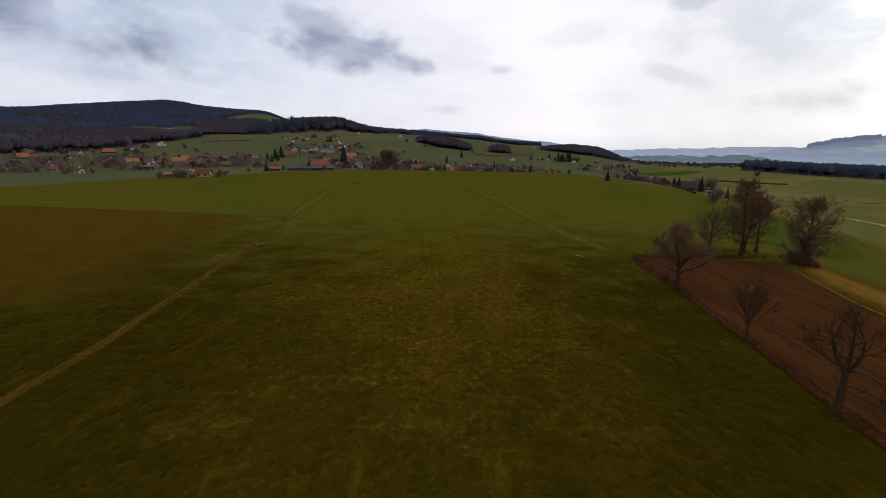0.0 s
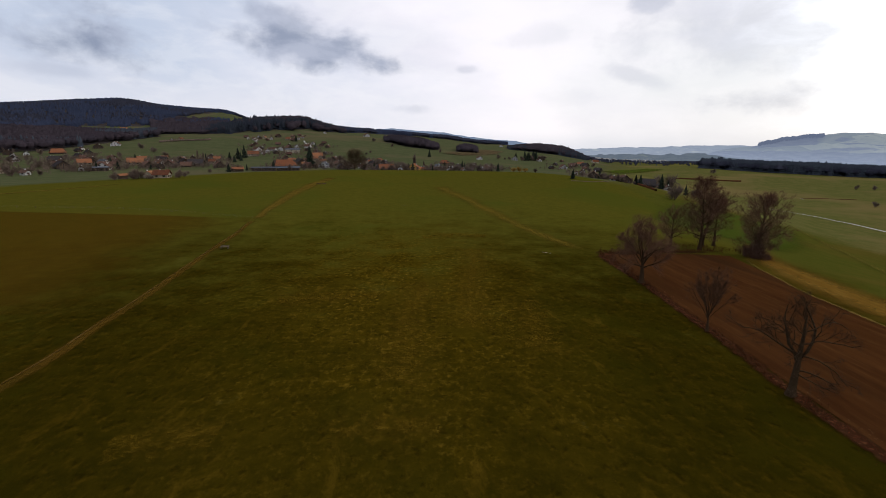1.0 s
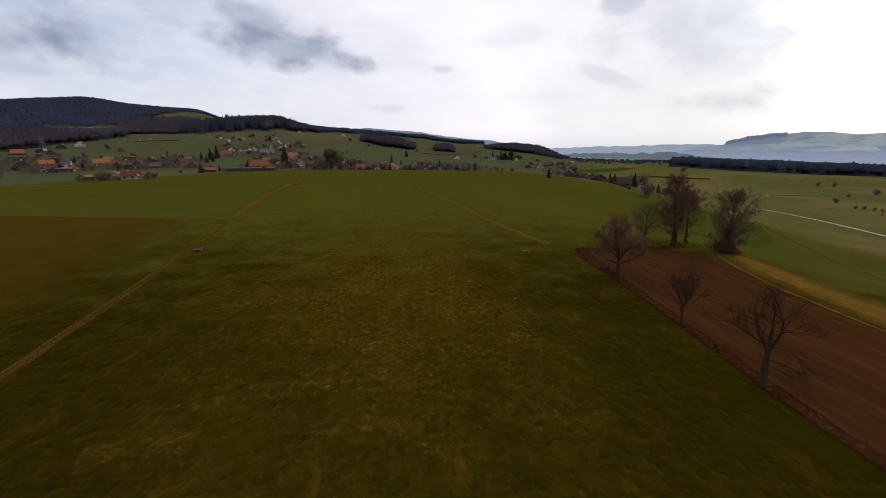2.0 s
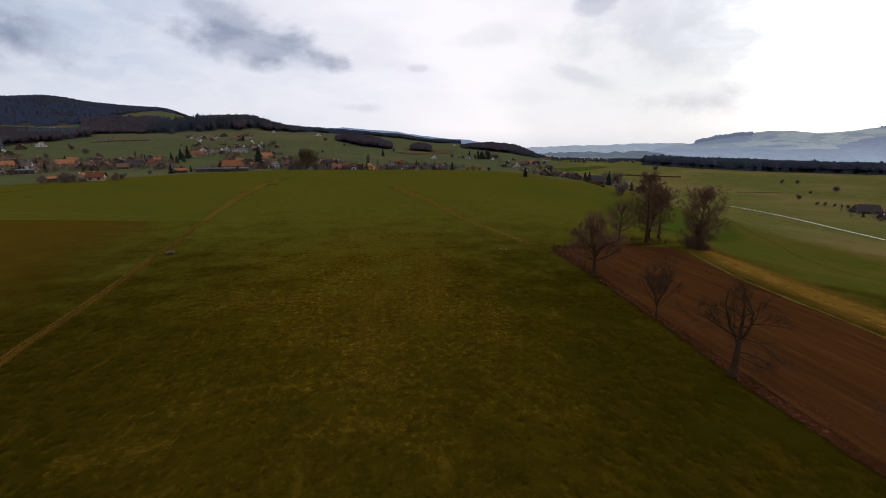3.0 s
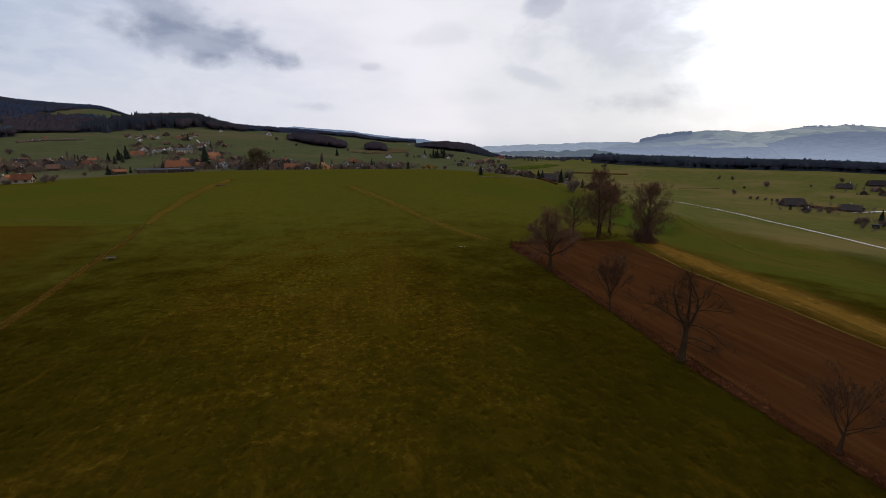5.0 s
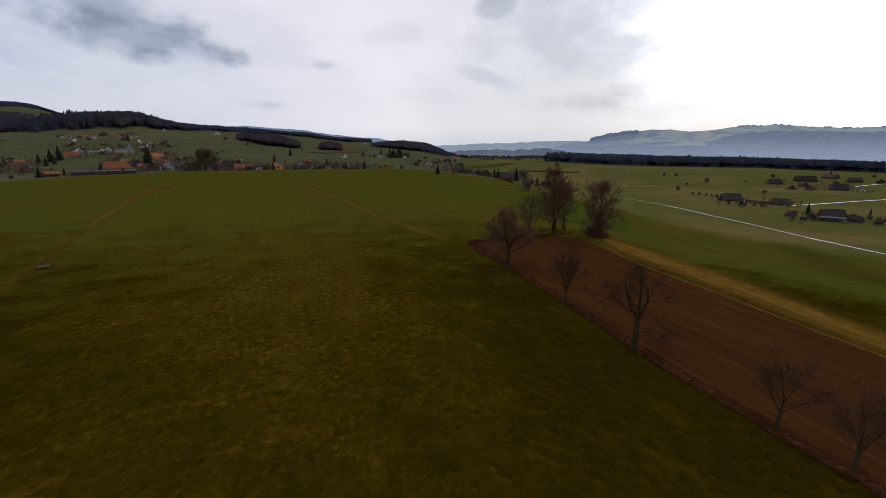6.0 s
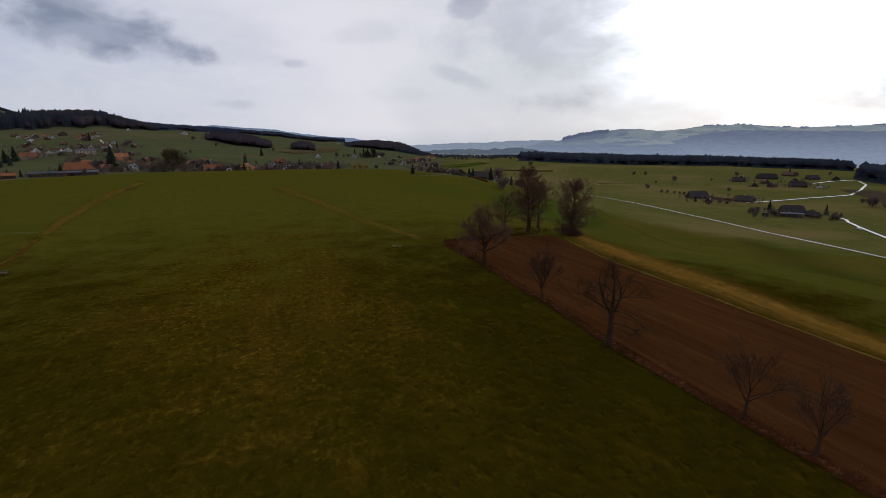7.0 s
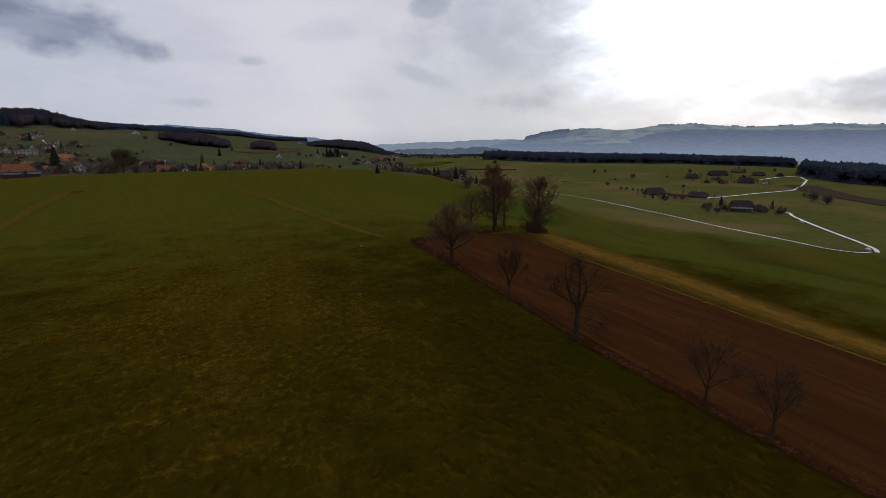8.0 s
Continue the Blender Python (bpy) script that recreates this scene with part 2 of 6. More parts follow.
DRY_PATCH = worn("dry_grass_patch", ((0.070, 0.041, 0.003), (0.125, 0.072, 0.006), (0.20, 0.120, 0.014), (0.060, 0.036, 0.003)), 0.8, 0.60, 1.5, 0.05, (0.35, 1.5))
PALE_LINE = worn("pale_grass_line", ((0.105, 0.088, 0.014), (0.12, 0.098, 0.017), (0.14, 0.11, 0.022), (0.095, 0.085, 0.014)), 0.3, 0.45, 0.5, 0.0, (0.0, 1.0))
DIRT = worn("track_dirt", ((0.088, 0.044, 0.006), (0.11, 0.056, 0.008), (0.15, 0.086, 0.018), (0.072, 0.042, 0.006)), 0.9, 0.55, 0.7)
RUT = worn("bare_rut", ((0.095, 0.052, 0.011), (0.115, 0.066, 0.016), (0.15, 0.098, 0.034), (0.085, 0.047, 0.009)), 0.5, 0.55, 1.2)
FAINT = worn("trodden_dry_grass", ((0.105, 0.066, 0.009), (0.124, 0.078, 0.011), (0.155, 0.10, 0.018), (0.094, 0.066, 0.009)), 0.4, 0.75, 0.6, 0.05, (0.0, 0.9))
GRAVEL = surface("wet_pale_road", ((0.42, 0.41, 0.37), (0.50, 0.49, 0.45), (0.58, 0.56, 0.52), (0.38, 0.36, 0.32)), (1.2, 0.08), rough=0.55, bump=0.01, spec=0.35)
LITTER = worn("dry_bank_grass", ((0.036, 0.012, 0.005), (0.054, 0.018, 0.008), (0.110, 0.054, 0.024), (0.034, 0.013, 0.005)), 0.6, 0.92, 0.7, 0.05)


def hazy_hills(name, air, thick, clear_from=-90, clear_at=110):
    """Distant hills: blue-grey forest and pale meadows by the land's cover, with haze put on as emission, denser low
    down.
    """
    m = bpy.data.materials.new(name)
    m.use_nodes = True
    n = Nodes(m.node_tree)
    shader = m.node_tree.nodes["Principled BSDF"]
    at = n.add("ShaderNodeNewGeometry").outputs["Position"]
    split = n.add("ShaderNodeSeparateXYZ")
    n.put(split.inputs[0], at)
    long_way = n.vec("MULTIPLY", at, (1.0, 1.0, 5.0))
    cover = n.add("ShaderNodeAttribute")
    cover.attribute_name = "wooded"
    ragged = n.math("MULTIPLY", n.math("SUBTRACT", n.noise(long_way, 0.0060, 7, 0.66, 0.4), 0.5), 2.1)
    wooded = n.step(n.math("ADD", cover.outputs["Fac"], ragged), 0.36, 0.64)
    forest = n.mix(n.step(n.noise(long_way, 0.016, 6, 0.65), 0.38, 0.62), (0.016, 0.022, 0.030), (0.052, 0.058, 0.058))
    plots = n.add("ShaderNodeTexVoronoi")
    plots.inputs["Scale"].default_value = 0.0085
    n.put(plots.inputs["Vector"], n.vec("ADD", n.vec("MULTIPLY", at, (1.0, 1.0, 3.0)), n.vec("MULTIPLY", at, (0.2, -0.2, 0.0))))
    tone = n.add("ShaderNodeSeparateXYZ")
    n.put(tone.inputs[0], plots.outputs["Color"])
    meadow = n.mix(n.step(tone.outputs[0], 0.2, 0.8), (0.080, 0.092, 0.052), (0.185, 0.19, 0.11))
    meadow = n.mix(n.step(n.noise(long_way, 0.010, 5, 0.6), 0.48, 0.66, 0.0, 0.6), meadow, (0.15, 0.145, 0.08))
    meadow = n.mix(n.step(n.noise(long_way, 0.030, 4, 0.6), 0.62, 0.70, 0.0, 0.8), meadow, (0.045, 0.05, 0.045))
    n.put(shader.inputs["Base Color"], n.mix(wooded, meadow, forest))
    shader.inputs["Roughness"].default_value, shader.inputs["Specular IOR Level"].default_value = 1.0, 0.0
    # painted haze: the hills themselves emit the air's colour
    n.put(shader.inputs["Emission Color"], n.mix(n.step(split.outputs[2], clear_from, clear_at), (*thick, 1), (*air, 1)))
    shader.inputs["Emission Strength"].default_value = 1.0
    return m


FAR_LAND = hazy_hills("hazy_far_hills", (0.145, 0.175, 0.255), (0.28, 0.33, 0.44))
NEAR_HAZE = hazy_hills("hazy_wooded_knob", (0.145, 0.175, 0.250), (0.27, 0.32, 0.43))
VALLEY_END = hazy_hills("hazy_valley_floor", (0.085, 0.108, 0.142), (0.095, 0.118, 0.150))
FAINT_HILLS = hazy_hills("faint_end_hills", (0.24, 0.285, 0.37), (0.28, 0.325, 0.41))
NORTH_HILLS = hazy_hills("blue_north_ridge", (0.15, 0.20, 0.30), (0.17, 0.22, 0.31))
BARK = surface("grey_brown_bark", ((0.034, 0.019, 0.010), (0.052, 0.030, 0.016), (0.090, 0.058, 0.034), (0.044, 0.027, 0.014)), (4.0, 0.7), bump=0.03, bump_scale=9, vary=0.15)
PALE_BARK = surface("weathered_bark", ((0.034, 0.020, 0.010), (0.052, 0.032, 0.017), (0.100, 0.068, 0.042), (0.038, 0.023, 0.012)), (1.6, 0.5), bump=0.03, bump_scale=9)
TWIG = surface("bare_twigs", ((0.108, 0.055, 0.033), (0.132, 0.068, 0.041), (0.165, 0.090, 0.056), (0.110, 0.058, 0.036)), (1.0, 0.2), vary=0.12)
DARK_TWIG = surface("dark_bare_twigs", ((0.076, 0.041, 0.023), (0.095, 0.051, 0.029), (0.122, 0.068, 0.040), (0.078, 0.043, 0.025)), (1.0, 0.2), vary=0.12)
DRY_LEAF = surface("withered_leaves", ((0.098, 0.051, 0.035), (0.120, 0.065, 0.045), (0.150, 0.086, 0.061), (0.100, 0.055, 0.039)), (0.9, 0.25))
IVY = surface("ivy_leaves", ((0.034, 0.034, 0.015), (0.045, 0.043, 0.020), (0.060, 0.054, 0.028), (0.050, 0.040, 0.022)), (1.5, 0.3))
BRUSH = surface("reddish_brush", ((0.062, 0.023, 0.010), (0.082, 0.031, 0.014), (0.115, 0.054, 0.025), (0.050, 0.020, 0.009)), (1.5, 0.2))
# far needles and twigs: haze is painted into the base colours as a blue tint
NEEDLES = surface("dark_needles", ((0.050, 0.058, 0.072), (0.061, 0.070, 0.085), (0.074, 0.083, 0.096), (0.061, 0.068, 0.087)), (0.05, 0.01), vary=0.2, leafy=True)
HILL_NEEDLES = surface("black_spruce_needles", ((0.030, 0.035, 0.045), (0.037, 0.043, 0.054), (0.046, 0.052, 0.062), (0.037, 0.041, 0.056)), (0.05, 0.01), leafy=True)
HAZE_NEEDLES = surface("blue_spruce_needles", ((0.042, 0.052, 0.088), (0.049, 0.060, 0.100), (0.056, 0.067, 0.106), (0.053, 0.060, 0.100)), (0.02, 0.006), leafy=True)
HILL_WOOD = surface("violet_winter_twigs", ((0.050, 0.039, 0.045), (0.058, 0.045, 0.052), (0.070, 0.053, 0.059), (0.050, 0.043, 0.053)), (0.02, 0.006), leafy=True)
# crest trees emit the hills' air colour, which stands in for haze
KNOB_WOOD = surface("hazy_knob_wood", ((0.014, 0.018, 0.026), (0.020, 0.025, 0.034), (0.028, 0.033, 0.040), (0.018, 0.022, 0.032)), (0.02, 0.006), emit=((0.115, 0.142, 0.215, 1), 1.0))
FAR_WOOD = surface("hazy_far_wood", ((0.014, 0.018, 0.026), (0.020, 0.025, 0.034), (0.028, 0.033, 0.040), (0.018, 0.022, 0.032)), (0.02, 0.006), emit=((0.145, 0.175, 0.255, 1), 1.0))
BARE_WOOD = surface("bare_winter_wood", ((0.118, 0.084, 0.066), (0.145, 0.105, 0.082), (0.18, 0.132, 0.102), (0.124, 0.094, 0.080)), (0.16, 0.012), vary=0.2)
# shaded copy of the far twigs, with haze painted in as blue
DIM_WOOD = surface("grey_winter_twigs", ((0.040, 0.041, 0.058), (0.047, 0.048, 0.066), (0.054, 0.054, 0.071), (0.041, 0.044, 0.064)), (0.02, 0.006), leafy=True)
FIR_GREEN = surface("garden_fir_needles", ((0.018, 0.024, 0.016), (0.024, 0.031, 0.020), (0.032, 0.039, 0.025), (0.024, 0.028, 0.020)), (0.3, 0.05), vary=0.25)
GOLD = surface("golden_willow_twigs", ((0.22, 0.12, 0.025), (0.28, 0.16, 0.035), (0.32, 0.19, 0.05), (0.2, 0.12, 0.03)), (0.8, 0.2))
TILE_ORANGE = surface("orange_roof_tiles", ((0.17, 0.068, 0.036), (0.21, 0.086, 0.045), (0.26, 0.112, 0.060), (0.125, 0.058, 0.036)), (1.2, 0.15), vary=0.35)
TILE_BROWN = surface("brown_roof_tiles", ((0.085, 0.046, 0.034), (0.11, 0.060, 0.044), (0.14, 0.080, 0.058), (0.07, 0.048, 0.04)), (1.2, 0.15), vary=0.25)
TILE_FARM = surface("old_farm_tiles", ((0.15, 0.058, 0.030), (0.19, 0.074, 0.038), (0.24, 0.10, 0.053), (0.115, 0.050, 0.031)), (1.2, 0.15), vary=0.3)
TILE_DARK = surface("dark_roof_tiles", ((0.036, 0.030, 0.030), (0.048, 0.040, 0.040), (0.062, 0.050, 0.046), (0.04, 0.032, 0.03)), (1.2, 0.15), vary=0.25)
SLATE = surface("grey_sheet_roof", ((0.075, 0.080, 0.092), (0.095, 0.100, 0.114), (0.13, 0.135, 0.15), (0.07, 0.07, 0.078)), (0.8, 0.1), rough=0.6, vary=0.25)
PLASTER = surface("white_plaster", ((0.38, 0.37, 0.36), (0.46, 0.45, 0.44), (0.54, 0.53, 0.51), (0.32, 0.31, 0.30)), (1.0, 0.15), vary=0.3)
CREAM = surface("cream_plaster", ((0.28, 0.23, 0.17), (0.33, 0.28, 0.21), (0.39, 0.33, 0.25), (0.25, 0.21, 0.16)), (1.0, 0.15), vary=0.3)
YELLOW = surface("yellow_plaster", ((0.55, 0.30, 0.07), (0.62, 0.35, 0.09), (0.66, 0.40, 0.12), (0.5, 0.28, 0.08)), (1.0, 0.15))
PINK = surface("salmon_plaster", ((0.44, 0.21, 0.14), (0.5, 0.25, 0.17), (0.55, 0.3, 0.2), (0.4, 0.2, 0.14)), (1.0, 0.15))
TIMBER = surface("weathered_timber", ((0.056, 0.040, 0.030), (0.074, 0.053, 0.040), (0.105, 0.078, 0.058), (0.052, 0.042, 0.034)), (1.5, 0.2), vary=0.2)
GLASS = surface("window_glass", ((0.02, 0.025, 0.03), (0.025, 0.03, 0.035), (0.03, 0.035, 0.04), (0.02, 0.025, 0.03)), (1, 0.1), rough=0.08, spec=0.6)
SHUTTER = surface("painted_wood", ((0.10, 0.06, 0.04), (0.12, 0.075, 0.05), (0.15, 0.09, 0.06), (0.09, 0.06, 0.04)), (2.0, 0.3), vary=0.3)
POST = surface("grey_fence_wood", ((0.095, 0.072, 0.044), (0.13, 0.10, 0.062), (0.18, 0.14, 0.09), (0.085, 0.066, 0.040)), (4, 0.5))
WIRE = surface("galvanised_wire", ((0.2, 0.2, 0.2), (0.25, 0.25, 0.25), (0.3, 0.3, 0.3), (0.2, 0.19, 0.18)), (4, 0.5), rough=0.5, metal=0.8)
WHITE = surface("pale_sheet", ((0.24, 0.20, 0.12), (0.30, 0.25, 0.16), (0.36, 0.31, 0.21), (0.20, 0.17, 0.10)), (2, 0.3))
RUBBER = surface("black_rubber", ((0.016, 0.016, 0.016), (0.02, 0.02, 0.02), (0.026, 0.026, 0.025), (0.02, 0.019, 0.018)), (6, 0.5))
CAR_PAINT = surface("car_paint", ((0.30, 0.31, 0.33), (0.34, 0.35, 0.37), (0.38, 0.39, 0.41), (0.3, 0.3, 0.31)), (3, 0.5), rough=0.3, spec=0.5, vary=0.3)


# ---- the lie of the land ----
# heights are told ring by ring round the hill where the camera hovers: az in degrees clockwise from +y
EYE_Z = 30.0


def ring(radius, heights=None, angles=None):
    """radius: number or [(az, m)...]; heights in metres, or the angle in degrees at which the ring is seen from above the hill."""
    az = np.arange(-180, 180.01, 0.5)

    def curve(pairs):
        a, v = [p[0] for p in pairs], [p[1] for p in pairs]
        mid = (v[0] + v[-1]) / 2
        return np.interp(az, [-180, *a, 180], [mid, *v, mid])
    r = curve(radius) if isinstance(radius, list) else np.full(az.size, float(radius))
    z = curve(heights) if heights else EYE_Z + r * np.tan(np.radians(curve(angles)))
    return r, z


RINGS = [
    ring(0.5, heights=[(-60, 0), (90, 0)]),
    ring(62, heights=[(-60, 0), (40, 0), (60, -0.3), (90, -0.6)]),
    ring(112, heights=[(-60, 0.1), (-20, 0.1), (10, 0), (25, -0.1), (40, -0.1), (52, 0.6), (62, 0.2), (75, -0.7), (90, -1.6)]),
    ring(150, heights=[(-60, 0.3), (-20, 0.4), (10, 0), (25, -0.4), (35, -0.9), (45, -2.0), (55, -3.6), (65, -6.0), (75, -7.5), (90, -9)]),
    ring([(-60, 215), (0, 260), (30, 240), (60, 280), (90, 280)],
         heights=[(-60, 2.5), (-20, 3.2), (10, 3), (20, 1), (27, -2), (36, -9), (48, -20), (60, -28), (90, -31)]),
    ring([(-60, 330), (-20, 400), (0, 430), (14, 420), (20, 385), (30, 380), (60, 420), (90, 420)],
         angles=[(-60, -4.4), (-40, -3.85), (-30, -3.5), (-19, -3.02), (-11, -2.82), (8, -2.91), (14.6, -2.97), (18.5, -3.23), (24, -3.79),
                 (29, -4.75), (35, -6.2), (45, -7.8), (60, -8.5), (90, -8.6)]),
    ring([(-60, 420), (-20, 490), (0, 520), (20, 470), (30, 470), (60, 520), (90, 520)],
         angles=[(-60, -3.3), (-40, -3.05), (-30, -2.95), (-19, -2.85), (-8, -2.85), (8, -2.95), (15, -3.05), (18.5, -3.3), (24, -3.7),
                 (29, -4.4), (35, -5.6), (45, -6.6), (60, -6.85), (90, -6.85)]),
    ring(720, angles=[(-60, -1.6), (-40, -1.35), (-25, -1.25), (-10, -1.35), (0, -1.55), (10, -2.0), (18, -2.55), (24, -3.2), (30, -4.2), (36, -4.9), (90, -4.95)]),
    ring(1150, angles=[(-60, 0.0), (-45, 0.1), (-32, 0.6), (-23, 1.1), (-12, 1.5), (-5, 1.0), (0, 0.35), (6, -0.2), (12, -0.7), (18, -1.25), (24, -2.0),
                       (29, -2.1), (32.7, -1.98), (38, -2.28), (45, -2.5), (54, -2.48), (58, -2.7), (63, -2.82), (67, -3.1), (90, -3.2)]),
    ring(1600, angles=[(-60, 1.0), (-40, 1.6), (-26, 1.2), (-23, 1.3), (-19, 2.1), (-13, 2.6), (-9.5, 1.8), (-5, 1.4), (0, 0.75), (6, 0.1), (12, -0.1),
                       (16, -0.1), (19, -0.5), (21.5, -1.45), (28, -1.6), (33, -1.6), (38, -1.8), (45, -1.9), (54, -1.95), (61, -2.1), (66, -2.5), (90, -2.9)]),
    ring(2400, angles=[(-60, 2.0), (-43, 2.75), (-39, 3.2), (-33.5, 3.95), (-29.7, 4.25), (-26.3, 3.65), (-20.6, 3.5), (-19, 2.7), (-14, 2.0), (-7, 1.95),
                       (-4.6, 1.75), (-2, 1.5), (4, 1.15), (8, 0.45), (14, 0.1), (20, -0.9), (24, -1.7), (33, -1.65), (40, -1.75), (54, -2.1), (61, -2.5), (90, -3.0)]),
    ring(3000, angles=[(-60, 0.5), (-20, 0.5), (-6, 1.2), (4, 0.9), (10, 0.2), (20, -1.0), (24, -1.7), (33, -1.7), (40, -1.8), (54, -2.2), (61, -2.8), (90, -3.0)]),
    ring(4950, angles=[(-60, 0.2), (-10, 0.4), (5, 0.3), (20, -0.9), (24, -1.3), (33, -1.3), (40, -1.5), (60, -2.0), (90, -2.2)]),
]
AZ = np.arange(-180, 180.01, 0.5)
RADII = np.concatenate([np.arange(0, 60, 6), np.arange(60, 180, 8), np.arange(180, 560, 12), np.geomspace(560, 4950, 75)])


def make_table():
    rr, zz = np.array([r for r, _ in RINGS]), np.array([z for _, z in RINGS])
    table = np.empty((AZ.size, RADII.size))
    for i in range(AZ.size):
        r, z = rr[:, i], zz[:, i]
        slope = np.diff(z) / np.diff(r)
        # slopes at the rings that never overshoot
        m = np.concatenate([[0.0], np.where(slope[1:] * slope[:-1] > 0, 2 * slope[1:] * slope[:-1] / (slope[1:] + slope[:-1] + 1e-12), 0), [slope[-1]]])
        k = np.clip(np.searchsorted(r, RADII) - 1, 0, r.size - 2)
        h = r[k + 1] - r[k]
        t = np.clip((RADII - r[k]) / h, 0, 1)
        table[i] = ((1 + 2 * t) * (1 - t) ** 2 * z[k] + t * (1 - t) ** 2 * h * m[k] + t * t * (3 - 2 * t) * z[k + 1] + t * t * (t - 1) * h * m[k + 1])
    # soften sideways
    w = np.exp(-0.5 * (np.arange(-5, 6) / 1.8) ** 2)
    pad = np.concatenate([table[-6:-1], table, table[1:6]])
    soft = sum(wi * pad[i:i + AZ.size] for i, wi in enumerate(w / w.sum()))
    # gentle swells
    x, y = np.sin(np.radians(AZ))[:, None] * RADII, np.cos(np.radians(AZ))[:, None] * RADII
    far = np.clip((RADII - 500) / 900, 0, 1)
    near = np.clip((RADII - 40) / 150, 0, 1) * np.clip((340 - RADII) / 90, 0, 1)
    soft += far * (1.6 * np.sin(x / 83 + 1.3 * np.sin(y / 140)) * np.sin(y / 97 + 0.7) + 0.8 * np.sin(x / 37 + y / 51))
    soft += near * (0.16 * np.sin(x / 19 + 0.8 * np.sin(y / 23)) + 0.14 * np.sin(y / 29 + 0.5 * np.sin(x / 31)))
    return soft


TABLE = make_table()


def height(x, y):
    """The ground's height at x, y (numbers or arrays)."""
    r = np.hypot(x, y)
    a = (np.degrees(np.arctan2(x, y)) + 180) / 0.5
    i = np.clip(np.floor(a).astype(int), 0, AZ.size - 2)
    j = np.clip(np.searchsorted(RADII, r) - 1, 0, RADII.size - 2)
    fa, fr = a - i, np.clip((r - RADII[j]) / (RADII[j + 1] - RADII[j]), 0, 1)
    return ((TABLE[i, j] * (1 - fa) + TABLE[i + 1, j] * fa) * (1 - fr) + (TABLE[i, j + 1] * (1 - fa) + TABLE[i + 1, j + 1] * fa) * fr)


def spot(x, y, up=0.0):
    return Vector((x, y, float(height(np.float64(x), np.float64(y))) + up))


# ---- builders ----
def part(name, bm, material, parent=None, label=""):
    """A bmesh as one mesh object, under a thing or a part."""
    me = bpy.data.meshes.new(name)
    bm.to_mesh(me)
    bm.free()
    return mesh_part(name, me, material, parent, label)


def mesh_part(name, me, material, parent=None, label=""):
    if not me.materials:
        me.materials.append(material)
    ob = new(name, me)
    ob.parent = parent
    return tagged(ob, label) if label else ob


def raw_mesh(name, verts, tris, smooth=False):
    """A mesh of triangles from arrays."""
    verts, tris = np.asarray(verts, np.float32), np.asarray(tris, np.int32)
    me = bpy.data.meshes.new(name)
    me.vertices.add(len(verts))
    me.vertices.foreach_set("co", verts.ravel())
    me.loops.add(tris.size)
    me.loops.foreach_set("vertex_index", tris.ravel())
    me.polygons.add(len(tris))
    me.polygons.foreach_set("loop_start", np.arange(0, tris.size, 3, dtype=np.int32))
    me.polygons.foreach_set("use_smooth", np.full(len(tris), smooth))
    me.update(calc_edges=True)
    return me


def box(bm, size, at=(0, 0, 0), turn=0.0):
    m = Matrix.Translation(at) @ Matrix.Rotation(turn, 4, "Z") @ Matrix.Diagonal((*size, 1))
    return bmesh.ops.create_cube(bm, size=1, matrix=m)["verts"]


def grid_mesh(name, xs, ys, zs, closed=False):
    """A sheet from 2-D arrays of places."""
    a, b = xs.shape
    idx = np.arange(a * b).reshape(a, b)
    q = np.stack([idx[:-1, :-1], idx[1:, :-1], idx[1:, 1:], idx[:-1, 1:]], -1).reshape(-1, 4)
    tris = np.concatenate([q[:, [0, 1, 2]], q[:, [0, 2, 3]]])
    return raw_mesh(name, np.stack([xs, ys, zs], -1).reshape(-1, 3), tris, True)


def face_up(me):
    bm = bmesh.new()
    bm.from_mesh(me)
    bmesh.ops.recalc_face_normals(bm, faces=bm.faces)
    if sum(f.normal.z for f in bm.faces) < 0:
        bmesh.ops.reverse_faces(bm, faces=bm.faces)
    bm.to_mesh(me)
    bm.free()
    return me


def across_uv(me, a, b):
    """u from 0 to 1 over the first index of a grid mesh of a x b places, v along the second."""
    layer = me.uv_layers.new(name="UVMap")
    li = np.empty(len(me.loops), np.int32)
    me.loops.foreach_get("vertex_index", li)
    uv = np.stack([(li // b) / (a - 1), (li % b) / (b - 1)], -1).astype(np.float32)
    layer.data.foreach_set("uv", uv.ravel())


def strip(name, line, width, material, lift, label, category="path", step=2.0, wobble=0.0, kind="structure", cols=5):
    """A ribbon that lies on the ground along a line of x, y places."""
    pts = np.array(line, float)
    seg = np.hypot(*np.diff(pts, axis=0).T)
    at = np.concatenate([[0], np.cumsum(seg)])
    s = np.linspace(0, at[-1], max(3, int(at[-1] / step)))
    x, y = np.interp(s, at, pts[:, 0]), np.interp(s, at, pts[:, 1])
    k = max(1, int(9 / step)) | 1
    for _ in range(2):
        pad = lambda v: np.convolve(np.concatenate([np.full(k, v[0]), v, np.full(k, v[-1])]), np.ones(k) / k, "same")[k:-k]
        x, y = pad(x), pad(y)
    if wobble:
        x = x + wobble * np.sin(s / 7.1 + 1.7 * np.sin(s / 17))
    dx, dy = np.gradient(x), np.gradient(y)
    n = np.hypot(dx, dy) + 1e-9
    u = np.linspace(-0.5, 0.5, cols)[:, None] * (np.array(width) if np.ndim(width) == 0 else np.interp(s, np.linspace(0, s[-1], len(width)), width))
    xs, ys = x + u * dy / n, y - u * dx / n
    me = grid_mesh(name, xs, ys, height(xs, ys) + lift)
    across_uv(me, cols, s.size)
    face_up(me)
    me.materials.append(material)
    return tagged(new(name, me), label, category, kind=kind)


